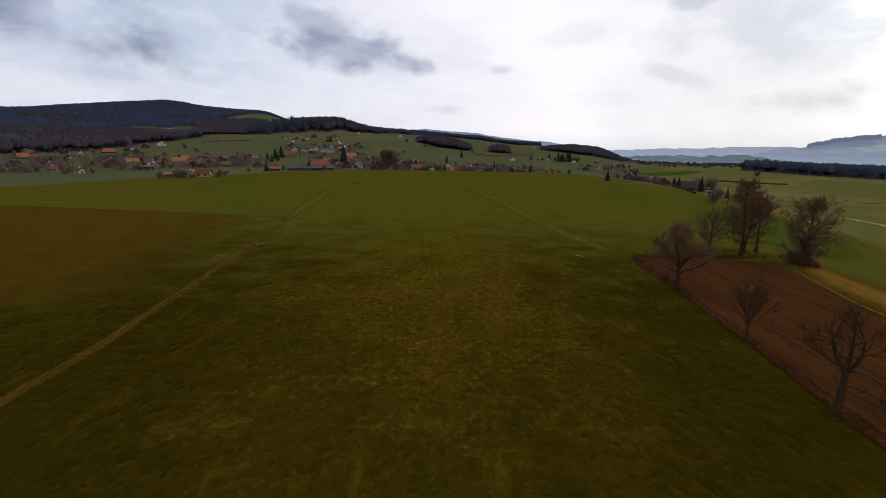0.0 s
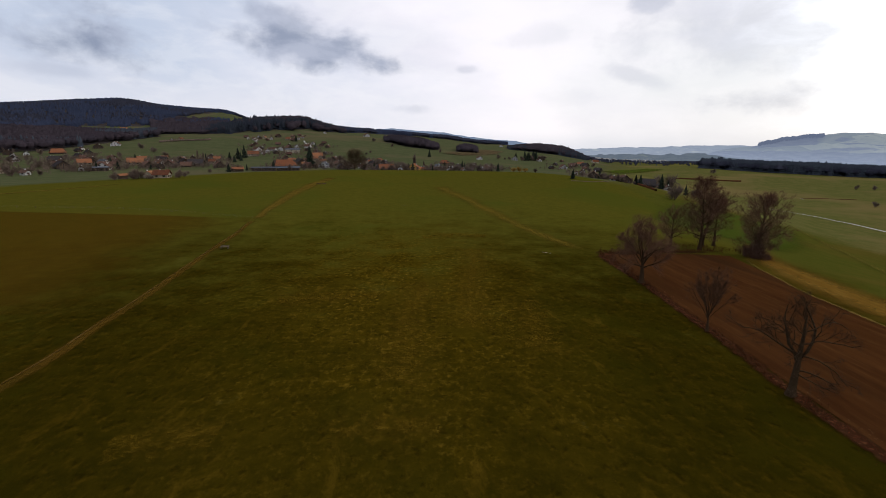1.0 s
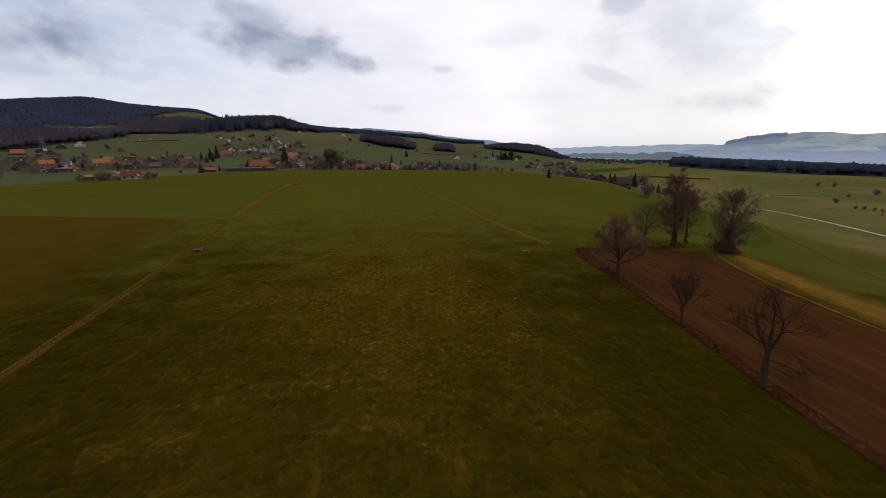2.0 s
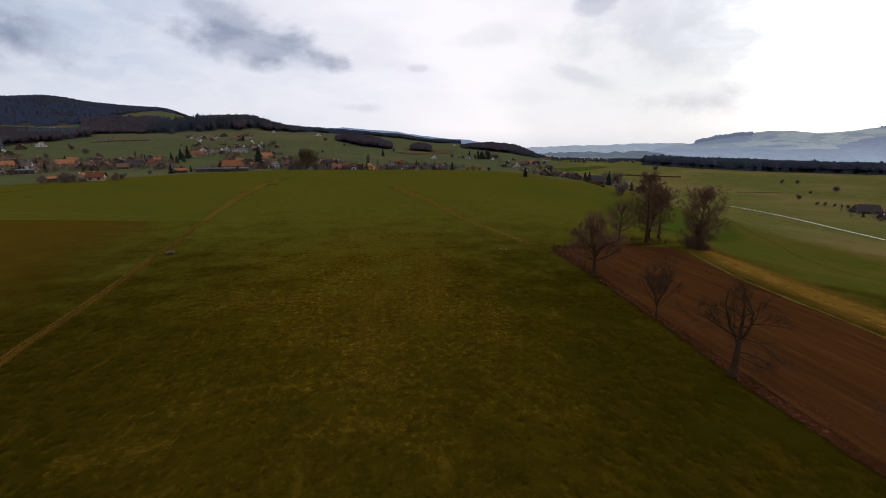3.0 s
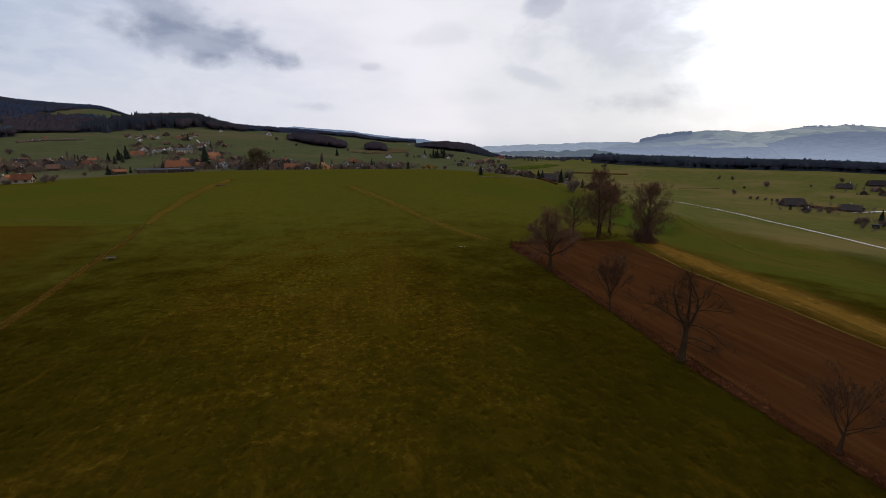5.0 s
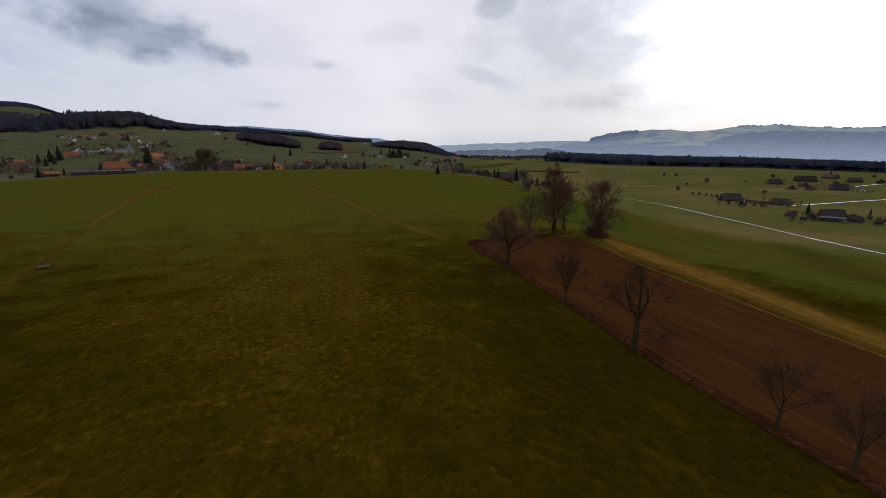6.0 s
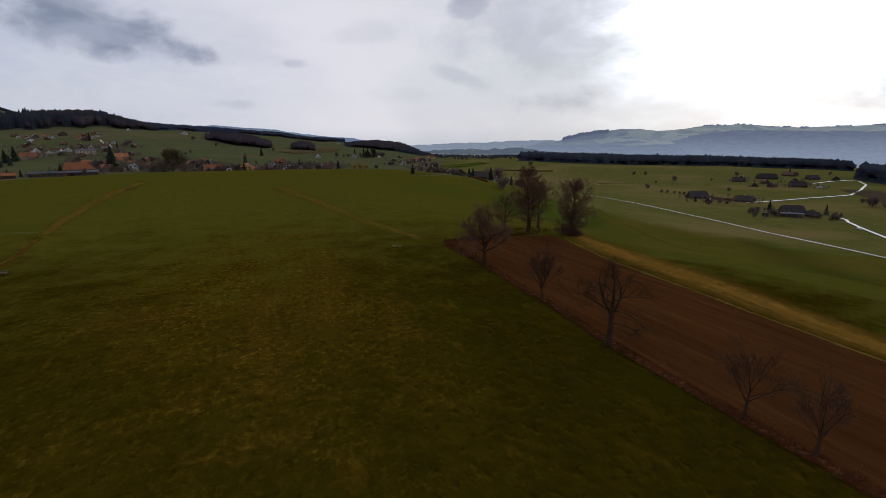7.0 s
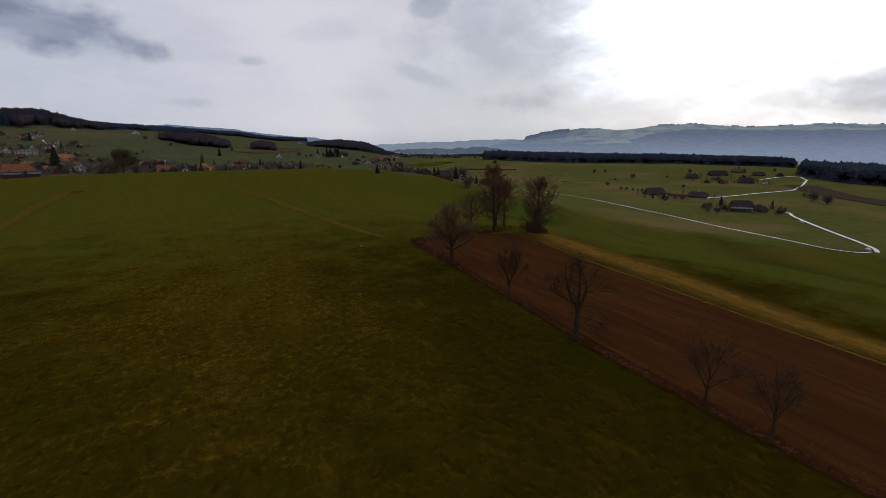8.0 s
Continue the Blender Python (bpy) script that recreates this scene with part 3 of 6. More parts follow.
def field(name, corners, material, lift, label, cells=(24, 40), furrow=0.0, pitch=3.0):
    """A field laid over the ground between four corners, u from side to side."""
    u, v = np.linspace(0, 1, cells[0] + 1)[:, None, None], np.linspace(0, 1, cells[1] + 1)[None, :, None]
    if len(corners) == 2:
        # two edges, each a line of places
        a, b = (np.stack([np.interp(v[0, :, 0], np.linspace(0, 1, len(e)), np.array(e, float)[:, k]) for k in (0, 1)], -1) for e in corners)
        c = np.array([a[0], b[0], b[-1], a[-1]])
        p = a[None] * (1 - u) + b[None] * u
    else:
        c = np.array(corners, float)
        p = (c[0] * (1 - u) + c[1] * u) * (1 - v) + (c[3] * (1 - u) + c[2] * u) * v
    xs, ys = p[..., 0], p[..., 1]
    zs = height(xs, ys) + lift
    if furrow:
        wide = np.hypot(*(c[1] - c[0]))
        zs = zs + furrow * np.sin(2 * pi * u[..., 0] * wide / pitch + 0.6 * np.sin(v[..., 0] * 9)) + 0.03 * np.sin(xs * 3.1 + 2 * np.sin(ys * 1.3))
    me = grid_mesh(name, xs, ys, zs)
    across_uv(me, cells[0] + 1, cells[1] + 1)
    face_up(me)
    me.materials.append(material)
    return tagged(new(name, me), label, "field", kind="structure")


def tube(line, radii, sides):
    """Triangles of a tapering tube along a line."""
    line, radii = np.array(line), np.array(radii)
    d = np.gradient(line, axis=0)
    d /= np.linalg.norm(d, axis=1, keepdims=True) + 1e-9
    ref = np.where(np.abs(d[:, 2:3]) > 0.9, [[1.0, 0, 0]], [[0, 0, 1.0]])
    a = np.cross(d, ref)
    a /= np.linalg.norm(a, axis=1, keepdims=True) + 1e-9
    b = np.cross(d, a)
    t = np.arange(sides) * 2 * pi / sides
    v = line[:, None] + radii[:, None, None] * (a[:, None] * np.cos(t)[None, :, None] + b[:, None] * np.sin(t)[None, :, None])
    i, j = np.meshgrid(np.arange(len(line) - 1), np.arange(sides), indexing="ij")
    p, q = i * sides + j, i * sides + (j + 1) % sides
    tris = np.concatenate([np.stack([p, q, q + sides], -1).reshape(-1, 3), np.stack([p, q + sides, p + sides], -1).reshape(-1, 3)])
    return v.reshape(-1, 3), tris


def gather(pieces):
    """Joins (verts, tris) pairs."""
    vs, ts, base = [], [], 0
    for v, t in pieces:
        vs.append(v)
        ts.append(t + base)
        base += len(v)
    return np.concatenate(vs), np.concatenate(ts)


def grow(rng, tall, plan, bole=0.3, girth=0.35, lean=(0.0, 0.0), gnarl=0.25, thick=(0.5, 0.68), fan=0.6, limbs=None):
    """The branches of a bare tree as lines: {level: [(points, radii)]}.
    plan: for each level after the trunk (count, spread in degrees, length as a share of its parent's, upward pull).
    limbs: the main limbs one by one (share of the trunk's height, heading clockwise from +y, rise at the root, rise at the end, length, girth as a share)."""
    levels = {}

    def limb(level, start, way, length, radius, tip, bend=None):
        steps = 9 if level == 0 else 6 if level == 1 else 4 if level == 2 else 3
        pts, at, w = [np.array(start)], np.array(start, float), np.array(way, float)
        rough_turn = gnarl * (0.45 if level == 0 else 1.0)
        pull = bend / steps if bend is not None else plan[level - 1][3] if level else 0.12
        for i in range(steps):
            w = w + rng.normal(0, rough_turn, 3) * (0.8 if level else 0.5) + np.array([0, 0, pull])
            w /= np.linalg.norm(w)
            at = at + w * length / steps
            pts.append(at.copy())
        radii = radius + (tip - radius) * np.linspace(0, 1, steps + 1) ** 0.8
        if level == 0:
            radii[0] *= 1.45
        levels.setdefault(level, []).append((np.array(pts), radii))
        if level >= len(plan):
            return
        if level == 0 and limbs:
            for f, head, rise, end, reach, share in limbs:
                i = min(int(f * steps), steps - 1)
                p = pts[i] + (pts[i + 1] - pts[i]) * (f * steps - i)
                h, e = radians(head + rng.uniform(-6, 6)), radians(rise)
                here = radius + (tip - radius) * f ** 0.8
                limb(1, p, (sin(h) * cos(e), cos(h) * cos(e), sin(e)), reach * rng.uniform(0.94, 1.06), here * share, max(0.02, tip * 0.5), sin(radians(end)) - sin(e))
            return
        count, spread, share, _ = plan[level]
        count = max(1, int(round(count * rng.uniform(0.75, 1.25))))
        low = bole if level == 0 else 0.22
        for k in range(count):
            f = low + (1 - low) * ((k + rng.uniform(0.1, 0.9)) / count)
            i = min(int(f * steps), steps - 1)
            p = pts[i] + (pts[i + 1] - pts[i]) * (f * steps - i)
            axis = pts[i + 1] - pts[i]
            axis = axis / np.linalg.norm(axis)
            side = rng.normal(0, 1, 3)
            if level == 0:
                t = k * 2.4 + rng.uniform(-0.5, 0.5)
                side = np.array([cos(t), sin(t), 0])
            side -= axis * (side @ axis)
            side /= np.linalg.norm(side) + 1e-9
            ang = radians(spread * rng.uniform(0.7, 1.25)) * (1.0 if level else 1.25 - fan * f)
            w2 = axis * cos(ang) + side * sin(ang)
            here = radius + (tip - radius) * f ** 0.8
            l2 = length * share * rng.uniform(0.75, 1.2) * (1.15 - 0.5 * f if level == 0 else 1.1 - 0.45 * f)
            limb(level + 1, p, w2, l2, here * rng.uniform(*thick), max(0.010, tip * 0.6))

    limb(0, (0, 0, -0.25), (lean[0], lean[1], 1), tall, girth, girth * 0.16)
    return levels


def twig_spray(rng, lines, count, tall):
    """The finest twigs: slivers that leave the ends of the branches."""
    pick = rng.integers(0, len(lines), count)
    a = np.array([lines[i][-2] for i in pick])
    b = np.array([lines[i][-1] for i in pick])
    root = a + (b - a) * rng.uniform(0.0, 1.0, (count, 1))
    way = (b - a) / (np.linalg.norm(b - a, axis=1, keepdims=True) + 1e-9) + rng.normal(0, 0.45, (count, 3))
    way /= np.linalg.norm(way, axis=1, keepdims=True)
    side = np.cross(way, rng.normal(0, 1, (count, 3)))
    side *= rng.uniform(0.005, 0.011, (count, 1)) / (np.linalg.norm(side, axis=1, keepdims=True) + 1e-9)
    tip = root + way * rng.uniform(0.03, 0.075, (count, 1)) * tall
    v = np.stack([root - side, root + side, tip], 1).reshape(-1, 3)
    return v, np.arange(count * 3).reshape(-1, 3)


def tree_things(name, levels, label, bark, twig, tall, sides=(8, 6, 4, 3, 3, 3), category="tree", split=1, spray=0):
    """One bare tree: trunk with its main limbs, and a crown of branches and twigs."""
    top = max(p[:, 2].max() for lv in levels.values() for p, _ in lv)
    f = tall / top
    thing = new(name)
    low = [tube(p * f, r, sides[lv]) for lv, ls in levels.items() for p, r in ls if lv <= split]
    high = [tube(p * f, r, sides[min(lv, 5)]) for lv, ls in levels.items() for p, r in ls if lv > split]
    if spray:
        high.append(twig_spray(np.random.default_rng(spray), [p * f for p, _ in levels[max(levels)]], spray, tall))
    mesh_part("trunk", raw_mesh("trunk", *gather(low), True), bark, thing)
    mesh_part("crown", raw_mesh("crown", *gather(high)), twig, thing)
    return tagged(thing, label, category)


def fir_arrays(rng, tall=1.0, girth=0.22, tiers=9, sides=9, taper=0.85):
    """A spruce of drooping, ragged tiers."""
    pieces = []
    for k in range(tiers):
        f = k / tiers
        z0, z1 = tall * (0.06 + 0.94 * f), tall * (0.06 + 0.94 * min(1.0, (k + 2.1) / tiers))
        r = tall * girth * (1 - f) ** taper * rng.uniform(0.85, 1.15) + 0.008 * tall
        t = np.arange(sides * 2) * pi / sides + rng.uniform(0, 6)
        rr = r * np.where(np.arange(sides * 2) % 2, 1.0, 0.55) * rng.uniform(0.75, 1.2, sides * 2)
        dz = -tall * 0.035 * np.where(np.arange(sides * 2) % 2, 1.2, 0.1)
        v = np.concatenate([np.stack([rr * np.cos(t), rr * np.sin(t), z0 + dz], -1), [[0, 0, z1]]])
        i = np.arange(sides * 2)
        pieces.append((v, np.stack([i, (i + 1) % (sides * 2), np.full(sides * 2, sides * 2)], -1)))
    return gather(pieces)


def mist_tree_arrays(rng, tall=1.0, wide=0.34, twigs=150, foot=0.2, thin=1.0):
    """A small bare tree for the distance: a stem, and thin slivers that fan out into the lobes of an uneven crown."""
    pieces = [tube([[0, 0, -0.02], [0.01, 0, foot], [0, 0.01, 0.55]], [0.026, 0.018, 0.006], 4)]
    lobes = []
    for k in range(9):
        t, up = k * 2.4 + rng.uniform(-0.4, 0.4), rng.uniform(0.0, 1.0)
        lobes.append((cos(t) * wide * 0.62 * (1.05 - 0.6 * up), sin(t) * wide * 0.62 * (1.05 - 0.6 * up), 0.22 + 0.52 * up, rng.uniform(0.6, 1.15)))
    for _ in range(twigs):
        x, y, z, size = lobes[rng.integers(0, 9)]
        way = rng.normal(0, 1, 3)
        end = np.array([x, y, z]) + way / np.linalg.norm(way) * np.array([wide * 0.52, wide * 0.52, 0.24]) * size * rng.uniform(0.35, 1.0) ** 0.5
        start = np.array([x * 0.35, y * 0.35, min(end[2] * 0.75, rng.uniform(foot, 0.55))])
        mid = (start + end) / 2 + rng.normal(0, 0.03, 3)
        w = rng.uniform(0.0022, 0.0052) * thin
        side = np.cross(end - start, rng.normal(0, 1, 3))
        side *= w / (np.linalg.norm(side) + 1e-9)
        fork = end + rng.normal(0, 0.07, 3)
        v = np.array([start - side, start + side, mid - side, mid + side, end, fork])
        pieces.append((v, np.array([[0, 1, 3], [0, 3, 2], [2, 3, 4], [2, 3, 5]])))
    v, tris = gather(pieces)
    return v * tall, tris


def clump_arrays(rng, tall=1.0, wide=0.42, tufts=40, size=0.10):
    """A far tree of a winter wood: a stem, a lumpy core of dense twigs and a ragged dome of small tufts round it."""
    pieces = [tube([[0, 0, -0.02], [0, 0, 0.5]], [0.02, 0.008], 3)]
    rings, around = 4, 7
    el, t = np.meshgrid(np.linspace(-0.9, 1.35, rings), np.arange(around) * 2 * pi / around, indexing="ij")
    r = rng.uniform(0.70, 0.92, el.shape)
    core = np.stack([r * np.cos(el) * np.cos(t) * wide, r * np.cos(el) * np.sin(t) * wide, 0.54 + 0.42 * r * np.sin(el)], -1).reshape(-1, 3)
    i, j = np.meshgrid(np.arange(rings - 1), np.arange(around), indexing="ij")
    p, q = (i * around + j).ravel(), (i * around + (j + 1) % around).ravel()
    top = np.full(around, len(core))
    last = (rings - 1) * around + np.arange(around)
    pieces.append((np.concatenate([core, [[0, 0, 0.94]]]), np.concatenate([np.stack([p, q, q + around], -1), np.stack([p, q + around, p + around], -1), np.stack([last, np.roll(last, -1), top], -1)])))
    for k in range(tufts):
        t, el = rng.uniform(0, 2 * pi), np.arcsin(rng.uniform(-0.5, 1.0))
        out = np.array([cos(t) * cos(el), sin(t) * cos(el), sin(el)])
        c = np.array([0, 0, 0.56]) + out * np.array([wide, wide, 0.42]) * rng.uniform(0.55, 1.0)
        a = np.cross(out, rng.normal(0, 1, 3))
        a /= np.linalg.norm(a)
        b = np.cross(out, a) + out * 0.5
        r = rng.uniform(0.7, 1.3) * size
        pieces.append((np.array([c + a * r, c - a * r * 0.6 + b * r, c - a * r * 0.6 - b * r]), np.array([[0, 1, 2]])))
    v, tris = gather(pieces)
    return v * tall, tris


def strew(name, shapes, places, talls, material, label, category, seed=1):
    """Many copies of a few shapes joined into one mesh: woods, brush, tufts. places: x, y, z rows."""
    rng = np.random.default_rng(seed)
    vs, ts, base = [], [], 0
    pick = rng.integers(0, len(shapes), len(places))
    turn = rng.uniform(0, 2 * pi, len(places))
    for k, (v, tris) in enumerate(shapes):
        sel = np.flatnonzero(pick == k)
        if not sel.size:
            continue
        c, s, h = np.cos(turn[sel]), np.sin(turn[sel]), talls[sel]
        wide = h * rng.uniform(0.8, 1.2, sel.size)
        x = (c[:, None] * v[:, 0] - s[:, None] * v[:, 1]) * wide[:, None] + places[sel, 0:1]
        y = (s[:, None] * v[:, 0] + c[:, None] * v[:, 1]) * wide[:, None] + places[sel, 1:2]
        z = v[:, 2] * h[:, None] + places[sel, 2:3]
        vs.append(np.stack([x, y, z], -1).reshape(-1, 3))
        ts.append((tris[None] + (np.arange(sel.size) * len(v))[:, None, None]).reshape(-1, 3) + base)
        base += sel.size * len(v)
    me = raw_mesh(name, np.concatenate(vs), np.concatenate(ts))
    me.materials.append(material)
    return tagged(new(name, me), label, category, kind="stuff")


def in_sector(rng, count, az, r, edge=0.0):
    """Random x, y, z places between two azimuths and two distances; edge frays the near and far border."""
    a = radians(1) * rng.uniform(az[0], az[1], count)
    deg = np.degrees(a)
    r0 = np.interp(deg, *zip(*r[0])) if isinstance(r[0], list) else r[0]
    r1 = np.interp(deg, *zip(*r[1])) if isinstance(r[1], list) else r[1]
    wave = edge * (np.sin(deg * 1.9) + 0.6 * np.sin(deg * 4.7 + 1))
    d = np.sqrt(rng.uniform(0, 1, count) * ((r1 + wave) ** 2 - (r0 + wave) ** 2) + (r0 + wave) ** 2)
    x, y = d * np.sin(a), d * np.cos(a)
    return np.stack([x, y, height(x, y) - 0.3], -1)


# ---- ground ----
WOODS = {  # az span, near edge and far edge of each wood
    "valley_wood": ((32.7, 64.6), [(32, 1155), (40, 1150), (52, 1150), (58, 1225), (65, 1250)], [(32, 1190), (40, 1260), (46, 1320), (55, 1270), (60, 1290), (65, 1275)]),
    "east_wood": ((65.3, 90.0), [(65, 1000), (66, 960), (69.5, 865), (72, 845), (90, 760)], [(65, 1040), (68, 1030), (72, 1010), (90, 950)]),
    "hill_wood": ((-23.5, -8.0), [(-23.5, 1230), (-15, 1250), (-8, 1330)], [(-24, 1680), (-8, 1680)]),
    "ridge_wood": ((-9.0, 11.5), [(-9, 1450), (-2, 1900), (11.5, 2150)], [(-9, 1800), (11.5, 2430)]),
    "near_wood": ((-60.0, -27.5), [(-60, 800), (-43, 830), (-36, 900), (-30, 1060), (-27, 1180)], [(-60, 1500), (-38, 1480), (-33, 1420), (-27, 1300)]),
    "mountain_wood": ((-62.0, -18.8), [(-62, 1450), (-37, 1500), (-34, 1680), (-29, 1760), (-27.5, 1800), (-24.5, 2060), (-21, 2240), (-18.8, 2270)], [(-62, 2450), (-18, 2450)]),
    "middle_wood": ((-28.0, -20.5), [(-28, 1320), (-24, 1480), (-20.5, 1600)], [(-28, 1850), (-24.5, 1960), (-20.5, 1880)]),
    "copse": ((-3.4, 3.1), [(-3.4, 1070), (0, 1000), (3.1, 985)], [(-3.4, 1190), (3.1, 1170)]),
    "small_copse": ((5.4, 7.9), [(5, 1000), (8, 1000)], [(5, 1110), (8, 1110)]),
    "spur_wood": ((11.5, 20.8), [(11.5, 1400), (15, 1330), (20.8, 1230)], [(11.5, 1720), (18, 1660), (20.8, 1500)]),
}


def in_woods(az, r):
    """1 on the leaf-strewn floor of the woods, 0 outside."""
    floor = np.zeros(az.shape)
    for span, near, far in WOODS.values():
        inside = (az > span[0]) & (az < span[1]) & (r > np.interp(az, *zip(*near))) & (r < np.interp(az, *zip(*far)))
        floor[inside] = 1.0
    return floor


def make_ground():
    keep = np.array([i for i, a in enumerate(AZ) if -62 <= a <= 92 or i % 6 == 0])
    a = np.radians(AZ[keep])[:, None]
    xs, ys, zs = RADII * np.sin(a), RADII * np.cos(a), TABLE[keep]
    me = grid_mesh("ground", xs, ys, zs)
    face_up(me)
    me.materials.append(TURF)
    co = np.empty(len(me.vertices) * 3)
    me.vertices.foreach_get("co", co)
    co = co.reshape(-1, 3)
    r, az = np.hypot(co[:, 0], co[:, 1]), np.degrees(np.arctan2(co[:, 0], co[:, 1]))
    brim = np.interp(az, [-60, -20, 0, 14, 20, 27, 33, 40, 52, 75, 90], [345, 415, 445, 435, 400, 330, 230, 170, 132, 104, 100])
    vale = np.interp(az, [15, 27, 33, 40, 52, 60, 75, 90], [440, 420, 400, 370, 330, 330, 340, 340])
    past = np.clip((r - brim) / np.interp(az, [20, 33, 60], [30, 60, 50]) + 0.5, 0, 1)
    beyond = np.clip((r - vale) / 60 + 0.5, 0, 1)
    east = np.clip((az - 20) / 8, 0, 1)
    dry = 0.74 * np.exp(-(((co[:, 0] - 2) / np.where(co[:, 0] > 2, 34, 46)) ** 2)) * (0.40 + 0.65 * np.clip((co[:, 1] - 22) / 70, 0, 1)) * np.clip((250 - co[:, 1]) / 90, 0, 1)
    # brow: the darkened near turf gives way to paler turf with distance
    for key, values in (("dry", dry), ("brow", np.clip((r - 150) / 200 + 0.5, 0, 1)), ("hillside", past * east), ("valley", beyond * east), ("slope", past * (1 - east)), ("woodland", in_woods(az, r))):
        me.attributes.new(key, "FLOAT", "POINT").data.foreach_set("value", values.astype(np.float32))
    return tagged(new("ground", me), "olive winter meadow on a low hill, with pastures and wooded slopes round it", "ground", kind="structure")


make_ground()


def wander(a, rate):
    return np.array([noise.noise(Vector((v * rate, rate, 2.0))) for v in a])


def far_range(name, az, ridge, r0, label, r1=4850, dip=-3.3, material=None, rough=0.05, cover=None):
    """A range of hills at the edge of sight: az span, [(az, angle)] of its ridge, distance of its foot. cover(az, angle): 1 wood, 0 meadow."""
    a = np.arange(az[0], az[1] + 0.01, 0.2)
    top = np.interp(a, *zip(*ridge))
    rr = np.linspace(0, 1, 40)
    depth = r0 + (r1 - r0) * rr
    foot = EYE_Z + r0 * np.tan(np.radians(dip))
    crest = EYE_Z + r1 * np.tan(np.radians(top + rough * wander(a, 1.1) + 0.035 * wander(a, 4.0)))
    prof = rr[None, :] ** 0.9
    folds = np.array([[noise.noise(Vector((v * 0.45, 3 * k, 1.0))) + 0.5 * noise.noise(Vector((v * 1.3, 6 * k, 5.0))) for k in rr] for v in a])
    gully = 1 + 0.22 * folds * np.sin(pi * rr[None, :])
    zs = foot + (crest[:, None] - foot) * prof * gully
    xs, ys = depth * np.sin(np.radians(a))[:, None], depth * np.cos(np.radians(a))[:, None]
    me = face_up(grid_mesh(name, xs, ys, zs))
    me.materials.append(material or FAR_LAND)
    co = np.empty(len(me.vertices) * 3)
    me.vertices.foreach_get("co", co)
    co = co.reshape(-1, 3)
    d = np.hypot(co[:, 0], co[:, 1])
    values = np.full(d.size, 0.78)
    if cover:
        values = cover(np.degrees(np.arctan2(co[:, 0], co[:, 1])), np.degrees(np.arctan2(co[:, 2] - EYE_Z, d)))
    me.attributes.new("wooded", "FLOAT", "POINT").data.foreach_set("value", values.astype(np.float32))
    return tagged(new(name, me), label, "hills", kind="structure"), np.stack([xs[:, -1], ys[:, -1], zs[:, -1]], -1)


def plateau_cover(az, el):
    """Wood on the steep flank, meadows along the top and on the western end."""
    brow = np.interp(az, [43, 47, 49, 51.7, 55.5, 61.4, 68.9, 80, 110], [-0.55, -0.35, 0.0, 0.80, 1.22, 0.95, 0.80, 0.9, 0.2])
    return np.clip(0.5 + (brow - el) / 0.35, 0.02, 1.0)


def knob_cover(az, el):
    """A dark wood on the knob's western shoulder, patches of meadow round it."""
    crown = np.interp(az, [36.5, 37.6, 42.0, 42.8], [0, 1, 1, 0]) * np.clip(0.5 + (el - np.interp(az, [37, 42], [0.10, 0.35])) / 0.2, 0, 1)
    foot = np.clip(0.5 + (np.interp(az, [33, 38, 44, 53], [-0.3, -0.15, -0.3, -0.1]) - el) / 0.3, 0, 1)
    return np.clip(np.maximum(crown, foot), 0.30, 1.0)


RIDGE_EAST = [(36, -0.6), (37.6, 0.25), (39, 0.85), (42, 1.25), (43.9, 1.5), (46, 1.45), (47.8, 1.25), (49.6, 1.32), (52.2, 1.68), (55.6, 1.76), (58.7, 1.45), (60.2, 1.34), (64, 1.38), (66.7, 1.44), (70.6, 1.24), (90, 1.3), (110, 0.2)]
RIDGE_KNOB = [(33, -0.6), (34.5, -0.1), (35.5, 0.1), (37.4, 0.3), (38, 0.52), (39.2, 0.78), (40.3, 1.02), (42, 1.2), (43.2, 1.34), (44.2, 1.42), (46, 1.25), (47.5, 0.85), (49, 0.2), (50.2, -0.6), (51.5, -1.6), (53, -2.8)]
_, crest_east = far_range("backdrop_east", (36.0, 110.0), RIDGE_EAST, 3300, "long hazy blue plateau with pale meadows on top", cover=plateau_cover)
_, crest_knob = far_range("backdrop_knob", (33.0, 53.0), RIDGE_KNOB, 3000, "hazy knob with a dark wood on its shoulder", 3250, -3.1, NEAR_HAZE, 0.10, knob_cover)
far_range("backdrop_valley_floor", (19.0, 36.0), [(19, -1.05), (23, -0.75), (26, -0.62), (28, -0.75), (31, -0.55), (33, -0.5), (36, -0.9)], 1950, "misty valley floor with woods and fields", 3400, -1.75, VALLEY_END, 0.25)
far_range("backdrop_valley", (15.0, 42.0), [(15, -0.6), (19, -0.15), (22, -0.1), (25, 0.1), (28, 0.08), (31, 0.28), (36, 0.36), (42, -0.3)], 4000, "faint hills at the valley's end, blue with haze", material=FAINT_HILLS, rough=0.12)
far_range("backdrop_north", (-10.0, 17.0), [(-10, 1.2), (-4, 2.0), (-2.5, 2.12), (0, 1.9), (3.5, 1.72), (6, 1.3), (10, 0.85), (12.5, 0.72), (17, -0.2)], 3300, "distant ridge, blue with haze", material=NORTH_HILLS)


